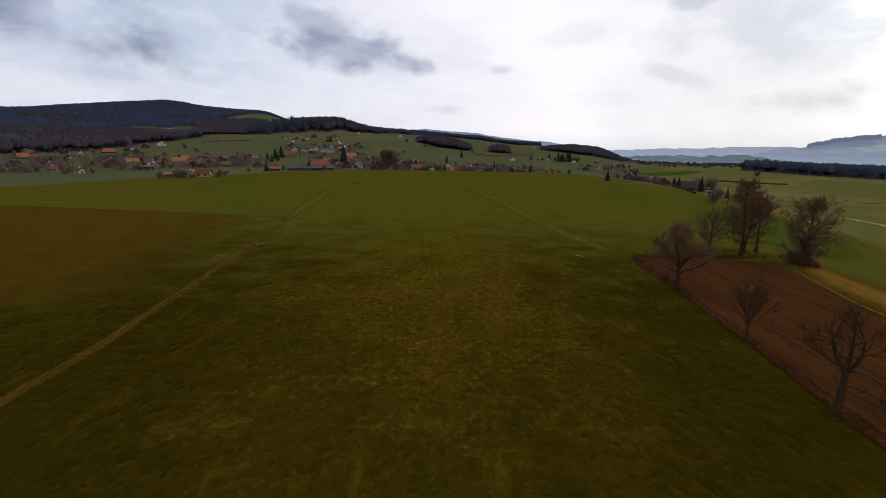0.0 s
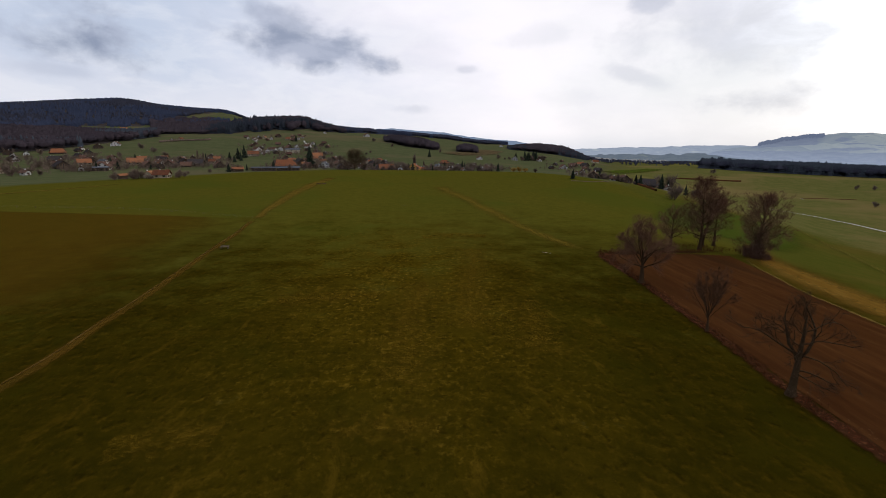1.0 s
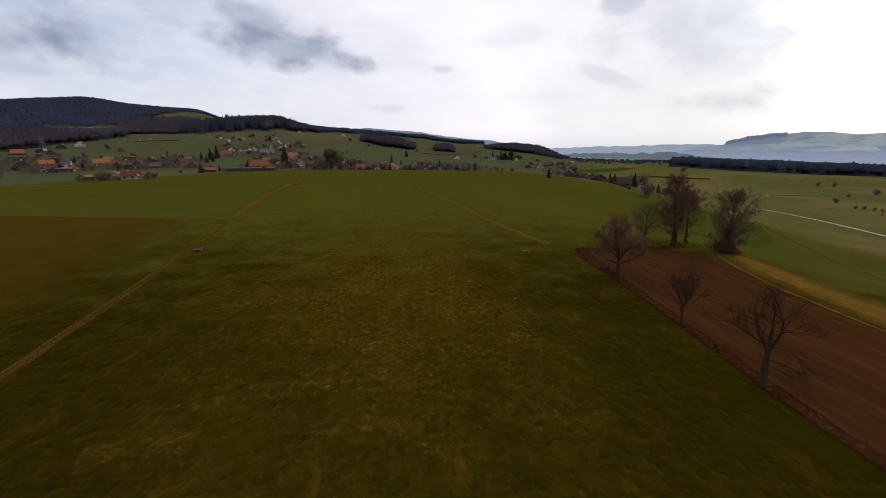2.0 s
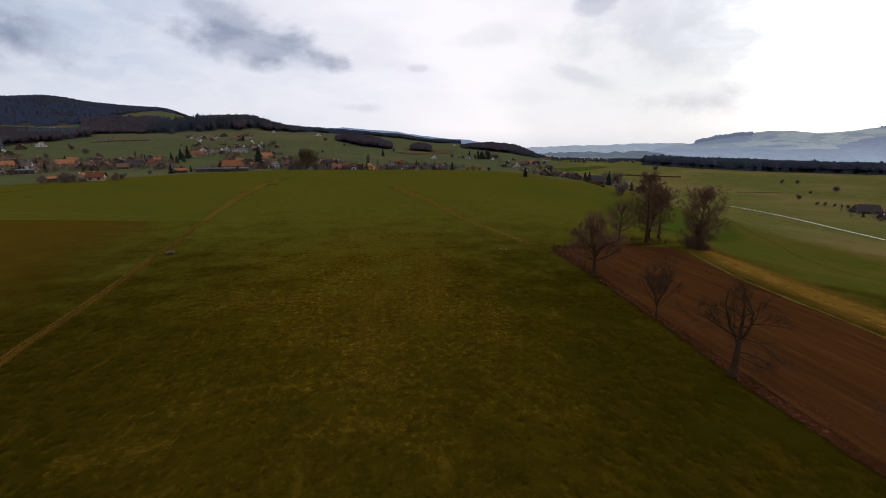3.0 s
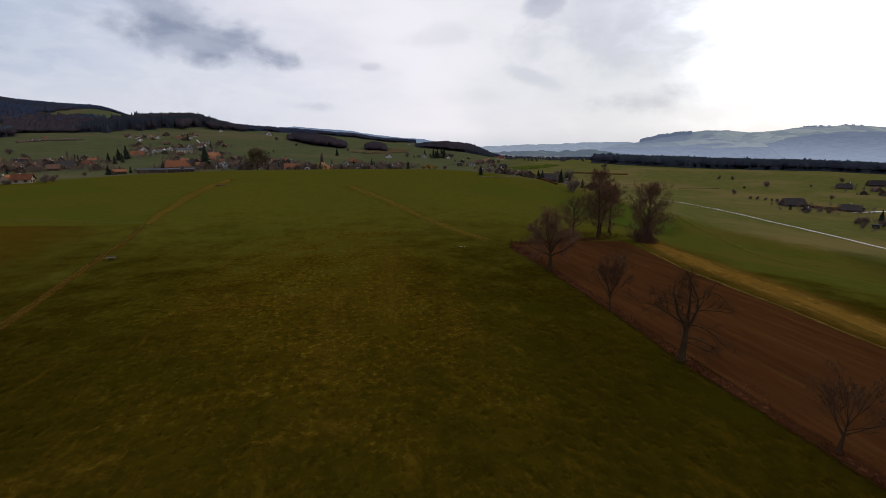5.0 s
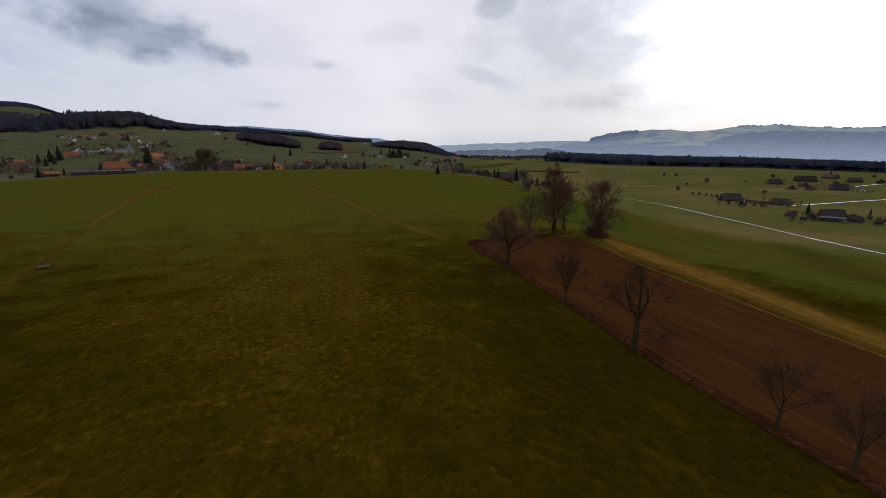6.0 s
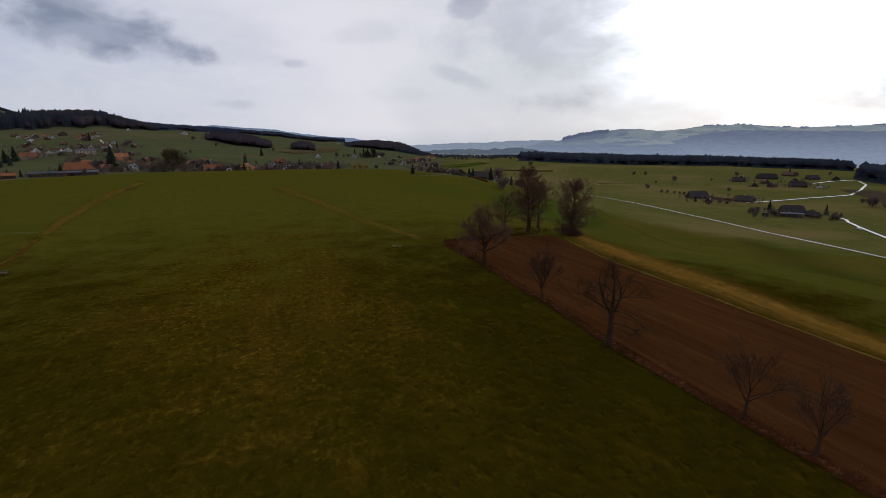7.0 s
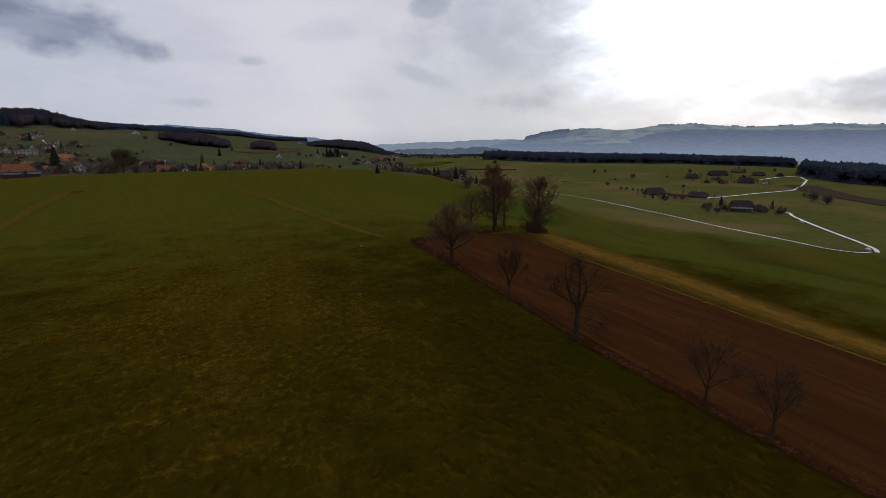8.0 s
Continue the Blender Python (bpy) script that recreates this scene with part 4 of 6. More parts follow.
# ---- fields, tracks and roads ----
field("fallow_field", [(-300, 70), (-56.5, 83), (-62.5, 187), (-300, 208)], FALLOW, 0.05, "reddish brown fallow field beside the farm track", (60, 40))
field("ploughed_field", [[(42, -60), (45.8, -5), (47.4, 23), (49.2, 49), (50.8, 70), (52.2, 90), (53.4, 108), (54.8, 128.5)],
                         [(78, -60), (78.5, -5), (78.9, 23), (79.3, 49), (81, 70), (84.8, 90), (91, 108), (97, 131)]], SOIL, 0.06, "bare brown ploughed field with long furrows", (120, 120), 0.03, 2.2)
STRAW_EDGE = [(78, -40), (78.5, 0), (78.9, 23), (79.3, 49), (81, 70), (84.8, 90), (91, 108), (99, 128), (118, 155), (140, 182)]
field("stubble_strip", [[(x - 1.2, y) for x, y in STRAW_EDGE], [(89, -40), (89.4, 0), (89.8, 23), (93, 49), (97.5, 70), (104, 90), (110.5, 108), (118, 131), (135, 158), (152, 184)]], STUBBLE, 0.10, "straw yellow stubble strip along the ploughed land", (16, 110))
strip("stubble_edge", STRAW_EDGE[1:8], 1.1, EDGE_STRAW, 0.14, "pale straw line at the edge of the ploughed land", "field", wobble=0.15, step=1.2)
strip("crop_strip", [(130, 190), (170, 232), (215, 290)], [60, 80, 60], CROP, 0.35, "bright green field of young winter crop", "field", cols=27)
strip("dark_strip", [(150, -10), (185, 50), (222, 100), (262, 150), (290, 190)], [46, 60, 60, 50, 40], DARK_CROP, 0.5, "dark green strip of winter crop on the valley slope", "field", cols=31)
strip("stubble_line", [(150, 75), (175, 118), (200, 175), (225, 230), (250, 290)], [5, 8, 9, 9, 5], PALE_LINE, 0.2, "faint straw coloured line between two green fields", "field", cols=7)
strip("far_plough", [(720, 330), (620, 240), (560, 150), (480, 60)], [40, 34, 30, 30], DARK_SOIL, 0.5, "dark ploughed strip before the wood", "field", step=6, cols=13)
strip("brown_hill_field", [(70, 880), (150, 1010), (215, 1190)], [60, 80, 50], CLOD, 1.3, "brown field on the far slope", "field", step=8, cols=17)
strip("pale_field", [(318, 740), (400, 830), (500, 930)], [34, 44, 40], CROP, 0.8, "pale green field in the valley", "field", step=8, cols=13)

strip("farm_track", [(-50, -40), (-52, 20), (-52.6, 68), (-56, 106), (-60, 150), (-63.4, 187)], 3.4, DIRT, 0.09, "trodden dirt track beside the fallow field", wobble=0.25, step=1.2)
strip("track_rut", [(-50.5, -40), (-52.5, 20), (-53.2, 68), (-56.6, 106), (-60.6, 150), (-63.9, 187)], 0.5, RUT, 0.14, "pale bare rut in the dirt track", wobble=0.2, step=1.2)
strip("upper_track", [(-63.2, 184), (-66, 230), (-67, 270), (-63.6, 310), (-58, 345)], [4.2, 8.0, 11, 12, 10], FAINT, 0.10, "worn brownish track over the meadow's brow", wobble=0.4)
strip("cross_path", [(16, 305), (30, 235), (42, 170), (52, 132)], [16, 14, 10, 7], TRACE, 0.09, "faint trodden path over the meadow", wobble=0.5)
for k, (line, wide) in enumerate((([(8.5, 70), (12, 92), (14.5, 112), (17.5, 138)], 16), ([(-3, 52), (0, 76), (1, 104)], 16), ([(0, 152), (14, 158), (28, 154)], 16), ([(-12, 44), (-4, 46), (6, 45)], 10), ([(-34, 42), (-26, 46), (-18, 45)], 11), ([(-30, 88), (-16, 92), (-4, 90)], 16), ([(16, 62), (22, 74), (24, 90)], 14))):
    strip("dry_patch", line, wide, DRY_PATCH, 0.05 + 0.006 * k, "patch of withered tan grass in the meadow", "grass patch", wobble=0.8, cols=9)
strip("upper_left_track", [(-330, 200), (-260, 222), (-215, 243), (-195, 272), (-180, 300)], [5, 6, 6, 5, 3], FAINT, 0.12, "faint brown track past the fallow field")
strip("hedge_bank", [(46.6, -40), (47.2, 12), (47.2, 30), (48.0, 49), (50.3, 70), (52.6, 98), (54.8, 128), (70, 131.0), (85, 133.5), (96, 136.5)], [3.4] * 7 + [6.5, 7.0, 5.0], LITTER, 0.12, "bank of dry reddish grass along the ploughed field", "bank", step=1.0, wobble=0.15)

strip("valley_road", [(300, 395), (326.8, 372), (338.7, 358), (343.8, 335), (332.5, 270), (330.2, 219), (328, 183), (317, 145), (309.7, 125), (310.7, 114), (315, 109), (325, 109)], 1.5, GRAVEL, 0.35, "pale farm road across the valley pasture", "road", wobble=0.0, step=3, cols=3)
strip("farm_road", [(323, 106), (335.4, 111), (354, 126), (372.6, 143.6), (411.7, 181.4), (436.6, 204), (444, 206), (456, 225)], 2.2, GRAVEL, 0.4, "pale farm road to the valley farm", "road", step=3, cols=3)
strip("upper_road", [(470, 308), (517.7, 308), (579.7, 309), (653, 306), (724, 329), (812, 364), (862, 396), (860, 408), (822, 410), (758, 404)], 2.6, GRAVEL, 0.5, "pale lane to the upper farms", "road", step=4, cols=3)
strip("slope_lane", [(-180, 850), (-200, 900), (-215, 945)], 2.2, GRAVEL, 0.6, "lane up to the hamlet", "road", step=5, cols=3)
strip("pale_patch", [(488, 552), (496, 548)], [2, 2], GRAVEL, 0.5, "pale gravel patch by the field", "road", step=4, cols=3)


# ---- fence and small things on the meadow ----
def fence(line, every, label):
    pts = np.array(line, float)
    at = np.concatenate([[0], np.cumsum(np.hypot(*np.diff(pts, axis=0).T))])
    s = np.arange(0, at[-1], every)
    x, y = np.interp(s, at, pts[:, 0]), np.interp(s, at, pts[:, 1])
    base = spot(x[0], y[0])
    thing = new("fence")
    thing.location = base
    bm = bmesh.new()
    bmesh.ops.create_cone(bm, segments=7, radius1=0.07, radius2=0.055, depth=1.35, cap_ends=True, matrix=Matrix.Translation((0, 0, 0.5)))
    me = bpy.data.meshes.new("post")
    bm.to_mesh(me)
    bm.free()
    me.materials.append(POST)
    rng = random.Random(4)
    for a, b in zip(x, y):
        ob = new("post", me)
        ob.parent = thing
        ob.location = spot(a, b) - base
        ob.rotation_euler = (rng.uniform(-0.06, 0.06), rng.uniform(-0.06, 0.06), rng.uniform(0, 3))
    for up in (0.55, 1.0):
        lines = [np.array(spot(a, b, up) - base) for a, b in zip(x, y)]
        mesh_part("wire", raw_mesh("wire", *tube(lines, np.full(len(lines), 0.008), 3)), WIRE, thing)
    return tagged(thing, label, "fence")


fence([(-64.5, 187), (-100, 197), (-135, 204), (-190, 204), (-290, 208)], 7.5, "wire pasture fence on thin weathered wooden posts")


def bench(x, y, turn):
    """A rustic bench with a back, on two trestles, and a low table before it."""
    thing = new("picnic_bench")
    thing.matrix_world = Matrix.Translation(spot(x, y)) @ Matrix.Rotation(turn, 4, "Z")
    for name, size, at in (("seat", (2.4, 0.42, 0.07), (0, 0.55, 0.45)), ("backrest", (2.4, 0.06, 0.35), (0, 0.80, 0.80)), ("tabletop", (2.4, 0.8, 0.07), (0, -0.35, 0.74))):
        bm = bmesh.new()
        box(bm, size, at)
        bmesh.ops.bevel(bm, geom=bm.edges[:], offset=0.012, segments=1, affect="EDGES")
        part(name, bm, POST, thing)
    for sx in (-0.9, 0.9):
        for y0, tall in ((0.55, 0.45), (0.80, 0.95), (-0.35, 0.74)):
            bm = bmesh.new()
            box(bm, (0.09, 0.12 if tall < 0.9 else 0.07, tall), (sx, y0, tall / 2 - 0.02))
            part("leg", bm, POST, thing)
    return tagged(thing, "weathered grey picnic bench beside the dirt track", "bench")


bench(-55.8, 136.0, 0.15)


def sheets(x, y):
    """Pale sheets of cloth pegged on the grass."""
    rng = random.Random(8)
    for k, (dx, dy, w, l, t) in enumerate(((0, 0, 1.0, 0.5, 0.4), (1.0, -0.7, 0.7, 0.3, 1.1), (-0.6, 0.8, 0.6, 0.3, 0.2))):
        bm = bmesh.new()
        bmesh.ops.create_grid(bm, x_segments=10, y_segments=8, size=0.5)
        for v in bm.verts:
            v.co = Vector((v.co.x * w, v.co.y * l, 0.13 + 0.10 * noise.noise(Vector((v.co.x * 3 + k, v.co.y * 3, 0)))))
        bmesh.ops.solidify(bm, geom=bm.faces[:], thickness=0.02)
        ob = part("ground_sheet", bm, WHITE)
        ob.matrix_world = Matrix.Translation(spot(x + dx, y + dy)) @ Matrix.Rotation(t, 4, "Z")
        tagged(ob, "crumpled pale sheet lying on the grass", "sheet", "sheets on the meadow")


sheets(38.9, 129.0)
for bx, by in ((-61.5, 306), (-58.5, 307.5)):
    bm = bmesh.new()
    for v in box(bm, (2.6, 0.8, 0.5), (0, 0, 0.22)):
        v.co.z *= 1 + 0.2 * sin(v.co.x * 3)
    bmesh.ops.bevel(bm, geom=bm.edges[:], offset=0.12, segments=2, affect="EDGES")
    log = part("log_pile", bm, TIMBER)
    log.location = spot(bx, by)
    tagged(log, "low dark pile of logs at the track's end", "log pile", "log piles")


# ---- near trees ----
def plant(thing, x, y, turn=0.0):
    thing.matrix_world = Matrix.Translation(spot(x, y)) @ Matrix.Rotation(turn, 4, "Z")
    return thing


def leaf_part(thing, rng, levels, tall, count, material, label, on=(2, 3), low=0.12, high=1.0, reach=0.9):
    """Leaves that cling to the trunk, the limbs or the twigs."""
    top = max(p[:, 2].max() for lv in levels.values() for p, _ in lv)
    pts = np.concatenate([p for lv in on for p, _ in levels.get(lv, [])]) * tall / top
    pts = pts[(pts[:, 2] > low * tall) & (pts[:, 2] < high * tall)]
    c = pts[rng.integers(0, len(pts), count)] + rng.normal(0, reach * 0.4, (count, 3))
    v = c[:, None] + rng.normal(0, 0.085, (count, 3, 3))
    mesh_part("foliage", raw_mesh("foliage", v.reshape(-1, 3), np.arange(count * 3).reshape(-1, 3)), material, thing, label)


def fan_limbs(rng, count, low, high, rises, reach, ends=(0, 0), share=(0.45, 0.6), drop=0.0):
    """Limbs set round a trunk by the golden angle: rises and reach run from the lowest to the highest, with a bulge in the middle."""
    rows = []
    for k in range(count):
        u = (k + rng.uniform(0.2, 0.8)) / count
        long = np.interp(u, np.linspace(0, 1, len(reach)), reach) * rng.uniform(0.85, 1.15)
        rise = np.interp(u, (0, 1), rises) + rng.uniform(-7, 7)
        rows.append((low + (high - low) * u, k * 137.5, rise, rise + np.interp(u, (0, 1), ends), long, rng.uniform(*share)))
    return rows


def near_trees():
    r = np.random.default_rng
    # broad fan of limbs from a short trunk
    lv = grow(r(11), 9.0, [(1, 1, 1, 0), (9, 30, 0.50, 0.03), (7, 34, 0.48, 0.02), (4, 36, 0.5, 0.0)], girth=0.70, gnarl=0.15, limbs=fan_limbs(r(12), 16, 0.42, 0.97, (24, 76), (6.4, 7.8, 7.6), (22, 4), (0.50, 0.68)))
    thing = tree_things("field_tree", lv, "broad bare tree with a fan of brown limbs", BARK, TWIG, 15.6, spray=26000)
    leaf_part(thing, r(311), lv, 16.0, 900, DRY_LEAF, "last withered leaves", (2, 3))
    plant(thing, 52.4, 98.2)
    # smaller one, a brush of upright stems on a short trunk
    lv = grow(r(14), 4.6, [(1, 1, 1, 0), (6, 24, 0.52, 0.05), (6, 28, 0.5, 0.04)], girth=0.32, gnarl=0.07, limbs=fan_limbs(r(13), 14, 0.60, 0.98, (60, 84), (5.6, 7.0, 7.6), (8, 2), (0.44, 0.60)))
    plant(tree_things("field_tree", lv, "slim bare tree with upright forked stems on the field's bank", BARK, DARK_TWIG, 11.8, spray=12000), 49.5, 69.6)
    # gnarled old oak: two leaders, long crooked limbs, the lowest drooping
    LEFT, RIGHT, NEAR, AWAY = 314, 134, 224, 44
    oak = [(0.42, LEFT + 12, 62, 50, 7.8, 0.85), (0.46, RIGHT + 10, 66, 58, 8.6, 0.85), (0.53, LEFT - 10, 20, -6, 7.6, 0.50), (0.50, LEFT + 30, 8, -18, 6.0, 0.40), (0.62, LEFT + 8, 32, 6, 4.6, 0.40), (0.33, RIGHT - 12, 12, -34, 4.4, 0.34),
           (0.31, RIGHT + 30, -4, -40, 3.6, 0.26), (0.52, RIGHT + 4, 18, -30, 5.6, 0.40), (0.66, RIGHT + 22, 30, 8, 5.0, 0.44), (0.80, RIGHT - 8, 30, 8, 6.0, 0.60), (0.92, LEFT + 30, 52, 34, 3.0, 0.50),
           (0.56, NEAR, 30, 10, 4.2, 0.36), (0.60, AWAY, 34, 12, 4.4, 0.40), (0.76, NEAR + 30, 42, 20, 3.4, 0.36), (0.90, AWAY, 60, 40, 2.6, 0.40)]
    lv = grow(r(29), 11.0, [(1, 1, 1, 0), (5, 44, 0.44, 0.03), (5, 42, 0.50, 0.02), (4, 40, 0.5, 0.02)], girth=0.54, lean=(0.02, -0.05), gnarl=0.22, thick=(0.42, 0.62), limbs=oak)
    plant(tree_things("oak_tree", lv, "old bare oak with crooked sparse limbs and flaking bark", PALE_BARK, BARK, 14.4, spray=4000), 47.3, 49.3)
    for seed, x, y, h in ((41, 47.5, 28.5, 10.1), (42, 47.7, 21.5, 9.2)):
        lv = grow(r(seed), 4.6, [(1, 1, 1, 0), (6, 32, 0.52, 0.05), (6, 36, 0.5, 0.03)], girth=0.30, lean=(0.10, 0.02), gnarl=0.12, limbs=fan_limbs(r(seed + 9), 11, 0.5, 0.97, (44, 78), (4.2, 5.2, 5.6), (12, 2), (0.42, 0.56)))
        plant(tree_things("field_tree", lv, "small bare tree leaning over the reddish bank", BARK, DARK_TWIG, h, spray=6000 + seed), x, y)
    # the group at the far corner
    group = ((51, 92.4, 139.0, 23.6, 21, 36, 0.17, 0.96, (8, 62), (5.0, 6.6, 6.6, 5.4, 2.6), 30000, 900, 4500, "tall bare tree with an ivied trunk at the field's corner"),
             (52, 106.5, 131.5, 21.0, 15, 36, 0.18, 0.98, (22, 66), (4.4, 7.2, 7.8, 7.0, 5.0), 34000, 900, 7000, "dense tree still full of withered brown leaves"),
             (53, 84.5, 142.5, 14.0, 10, 20, 0.25, 0.96, (24, 70), (4.6, 5.4, 4.0), 11000, 150, 900, "bare tree with thin limbs beside the taller one"),
             (54, 106.0, 152.0, 19.5, 13, 12, 0.50, 0.97, (30, 66), (6.4, 6.6, 4.4), 9000, 200, 500, "slim bare tree behind the group"),
             (55, 99.0, 148.0, 20.0, 16, 26, 0.26, 0.96, (20, 64), (5.4, 6.6, 5.4, 3.2), 22000, 350, 2800, "bare tree with dense brown twigs in the group"))
    for seed, x, y, h, trunk, many, low, high, rises, reach, spray, ivy, dry, label in group:
        lv = grow(r(seed), trunk, [(1, 1, 1, 0), (7, 40, 0.48, 0.04), (6, 40, 0.50, 0.02)], girth=0.56, gnarl=0.13, limbs=fan_limbs(r(seed + 7), many, low, high, rises, reach, (18, 4), (0.36, 0.52)))
        thing = tree_things("corner_tree", lv, label, BARK, TWIG, h, spray=spray + seed)
        leaf_part(thing, r(seed + 100), lv, h, ivy, IVY, "dark ivy on trunk and limbs", (0, 1), 0.1, 0.9, 0.8)
        leaf_part(thing, r(seed + 200), lv, h, dry, DRY_LEAF, "withered brown leaves", (2, 3))
        if seed == 52:
            leaf_part(thing, r(seed + 300), lv, h, 11000, DRY_LEAF, "thick growth of brown climbers round the trunk", (0,), 0.0, 0.45, 2.6)
        plant(thing, x, y)


near_trees()


def brow_tree():
    """The large round tree that stands alone before the crest houses."""
    r = np.random.default_rng
    lv = grow(r(61), 9.5, [(1, 1, 1, 0), (8, 34, 0.52, 0.03), (7, 36, 0.5, 0.02)], girth=0.55, gnarl=0.10, lean=(0.12, 0.0), limbs=fan_limbs(r(62), 26, 0.24, 0.97, (6, 78), (11.5, 12.5, 9.0), (20, 4), (0.5, 0.66)))
    thing = tree_things("bare_tree", lv, "large round bare tree with olive brown twigs", BARK, DARK_TWIG, 20.5, spray=40000)
    leaf_part(thing, r(63), lv, 20.5, 30000, IVY, "olive mistletoe and ivy in the crown", (2, 3), 0.3, 1.0, 2.0)
    plant(thing, -56.0, 452.0)


brow_tree()


def brush():
    """Thin scrub, dead stalks and low bushes along the bank, thicker at the group of trees."""
    rng = np.random.default_rng(5)
    shapes = [mist_tree_arrays(rng, 1.0, 0.42, 24, 0.02) for _ in range(4)]
    line = np.array([(46.8, -30), (47.2, 12), (47.2, 30), (48.0, 49), (50.3, 70), (52.6, 98), (54.8, 128)], float)
    y = rng.uniform(-25, 129, 1150)
    x = np.interp(y, line[:, 1], line[:, 0]) + rng.normal(0, 0.7, y.size)
    end = rng.uniform(0, 1, 520)
    x, y = np.concatenate([x, 54.8 + 42 * end + rng.normal(0, 0.9, 520)]), np.concatenate([y, 129.5 + 7.5 * end + rng.normal(0, 0.9, 520)])
    tall = rng.uniform(0.3, 0.75, x.size) * np.where(rng.uniform(0, 1, x.size) > 0.93, 2.0, 1.0) * np.where(y > 95, 1.7, 1.0)
    strew("hedge_brush", shapes, np.stack([x, y, height(x, y) + 0.05], -1), tall, BRUSH, "low reddish scrub and dead stalks along the bank", "scrub", 3)
    n = 150
    a, d = rng.uniform(0, 2 * pi, n), rng.uniform(0, 1, n) ** 0.6
    x, y = np.where(a < 3, 106.5 + 5 * d * np.cos(2 * a), 98 + 13 * d * np.cos(a)), np.where(a < 3, 131.5 + 4 * d * np.sin(2 * a), 146 + 8 * d * np.sin(a))
    strew("thicket", shapes, np.stack([x, y, height(x, y)], -1), rng.uniform(0.8, 2.2, n), BRUSH, "dense bare undergrowth below the corner trees", "scrub", 4)


brush()


def bank_straw():
    """Pale dry tufts on the field side of the bank."""
    rng = np.random.default_rng(35)
    shapes = [mist_tree_arrays(rng, 1.0, 0.6, 30, 0.02, 3.5) for _ in range(3)]
    y = np.concatenate([rng.uniform(-20, 50, 260), rng.uniform(50, 128, 90)])
    keep = wander(y, 0.21) > -0.12
    y = y[keep]
    x = np.interp(y, [-30, 12, 30, 49, 70, 98, 128], [46.8, 47.2, 47.2, 48.0, 50.3, 52.6, 54.8]) + 1.5 + np.abs(rng.normal(0, 0.7, y.size))
    strew("bank_straw", shapes, np.stack([x, y, height(x, y) + 0.03], -1), rng.uniform(0.12, 0.36, y.size), PALE_STRAW, "pale dead grass along the ploughed field's edge", "grass", 36)


PALE_STRAW = surface("pale_dead_grass", ((0.13, 0.068, 0.030), (0.17, 0.092, 0.043), (0.24, 0.14, 0.075), (0.11, 0.058, 0.026)), (1.5, 0.3))
bank_straw()


def corner_bushes():
    rng = np.random.default_rng(15)
    shapes = [mist_tree_arrays(rng, 1.0, 0.5, 150, 0.02, 1.3) for _ in range(3)]
    x, y = 106.5 + rng.normal(0, 1.6, 26), 131.8 + rng.normal(0, 1.4, 26)
    strew("corner_bushes", shapes, np.stack([x, y, height(x, y) - 0.1], -1), rng.uniform(2.5, 6.0, 26), DRY_LEAF, "dense brown bushes round the foot of a tree", "bushes", 16)


corner_bushes()


def tufts():
    """Coarse tussocks of the near meadow."""
    rng = np.random.default_rng(6)
    shapes = []
    for _ in range(5):
        pieces = []
        for _ in range(9):
            t, w = rng.uniform(0, 2 * pi), rng.uniform(0.04, 0.09)
            o = np.array([cos(t), sin(t), 0]) * rng.uniform(0, 0.3)
            tip = o + np.array([cos(t) * rng.uniform(0.1, 0.6), sin(t) * rng.uniform(0.1, 0.6), rng.uniform(0.35, 1.0)])
            s = np.array([-sin(t), cos(t), 0]) * w
            pieces.append((np.array([o - s, o + s, tip]), np.array([[0, 1, 2]])))
        shapes.append(gather(pieces))
    for name, count, material, label, seed in (("grass_tussocks", 9000, TUSSOCK, "coarse olive tussocks in the meadow", 1), ("dry_tussocks", 9000, STRAW, "dry yellowish tussocks in the meadow", 2)):
        x, y = rng.uniform(-95, 48, count), 22 + 180 * rng.uniform(0, 1, count) ** 1.3
        clump = np.array([noise.noise(Vector((a * 0.07, b * 0.05, seed * 7.0))) + 0.5 * noise.noise(Vector((a * 0.25, b * 0.2, seed))) for a, b in zip(x, y)])
        ok = (clump > (0.05 + 0.4 * np.abs(x - 6) / 45 if seed == 2 else -0.25)) & (x > np.interp(y, [0, 110, 190], [-48, -53, -60])) & (x < 45)
        x, y = x[ok], y[ok]
        strew(name, shapes, np.stack([x, y, height(x, y)], -1), rng.uniform(0.05, 0.15, x.size), material, label, "grass", seed)


TUSSOCK = surface("tussock_grass", ((0.040, 0.030, 0.0025), (0.052, 0.037, 0.003), (0.068, 0.046, 0.005), (0.040, 0.036, 0.003)), (0.5, 0.05))
STRAW = surface("dry_grass", ((0.070, 0.044, 0.005), (0.090, 0.056, 0.007), (0.12, 0.078, 0.012), (0.058, 0.040, 0.005)), (0.5, 0.05))
tufts()


# ---- houses ----
def gable(bm, w, l, z0, z1, over=0.0, thick=0.0):
    """The prism under a pitched roof, its ridge along y."""
    return [bm.verts.new(p) for p in ((-w, -l, z0), (w, -l, z0), (0, -l, z1), (-w, l, z0), (w, l, z0), (0, l, z1))]


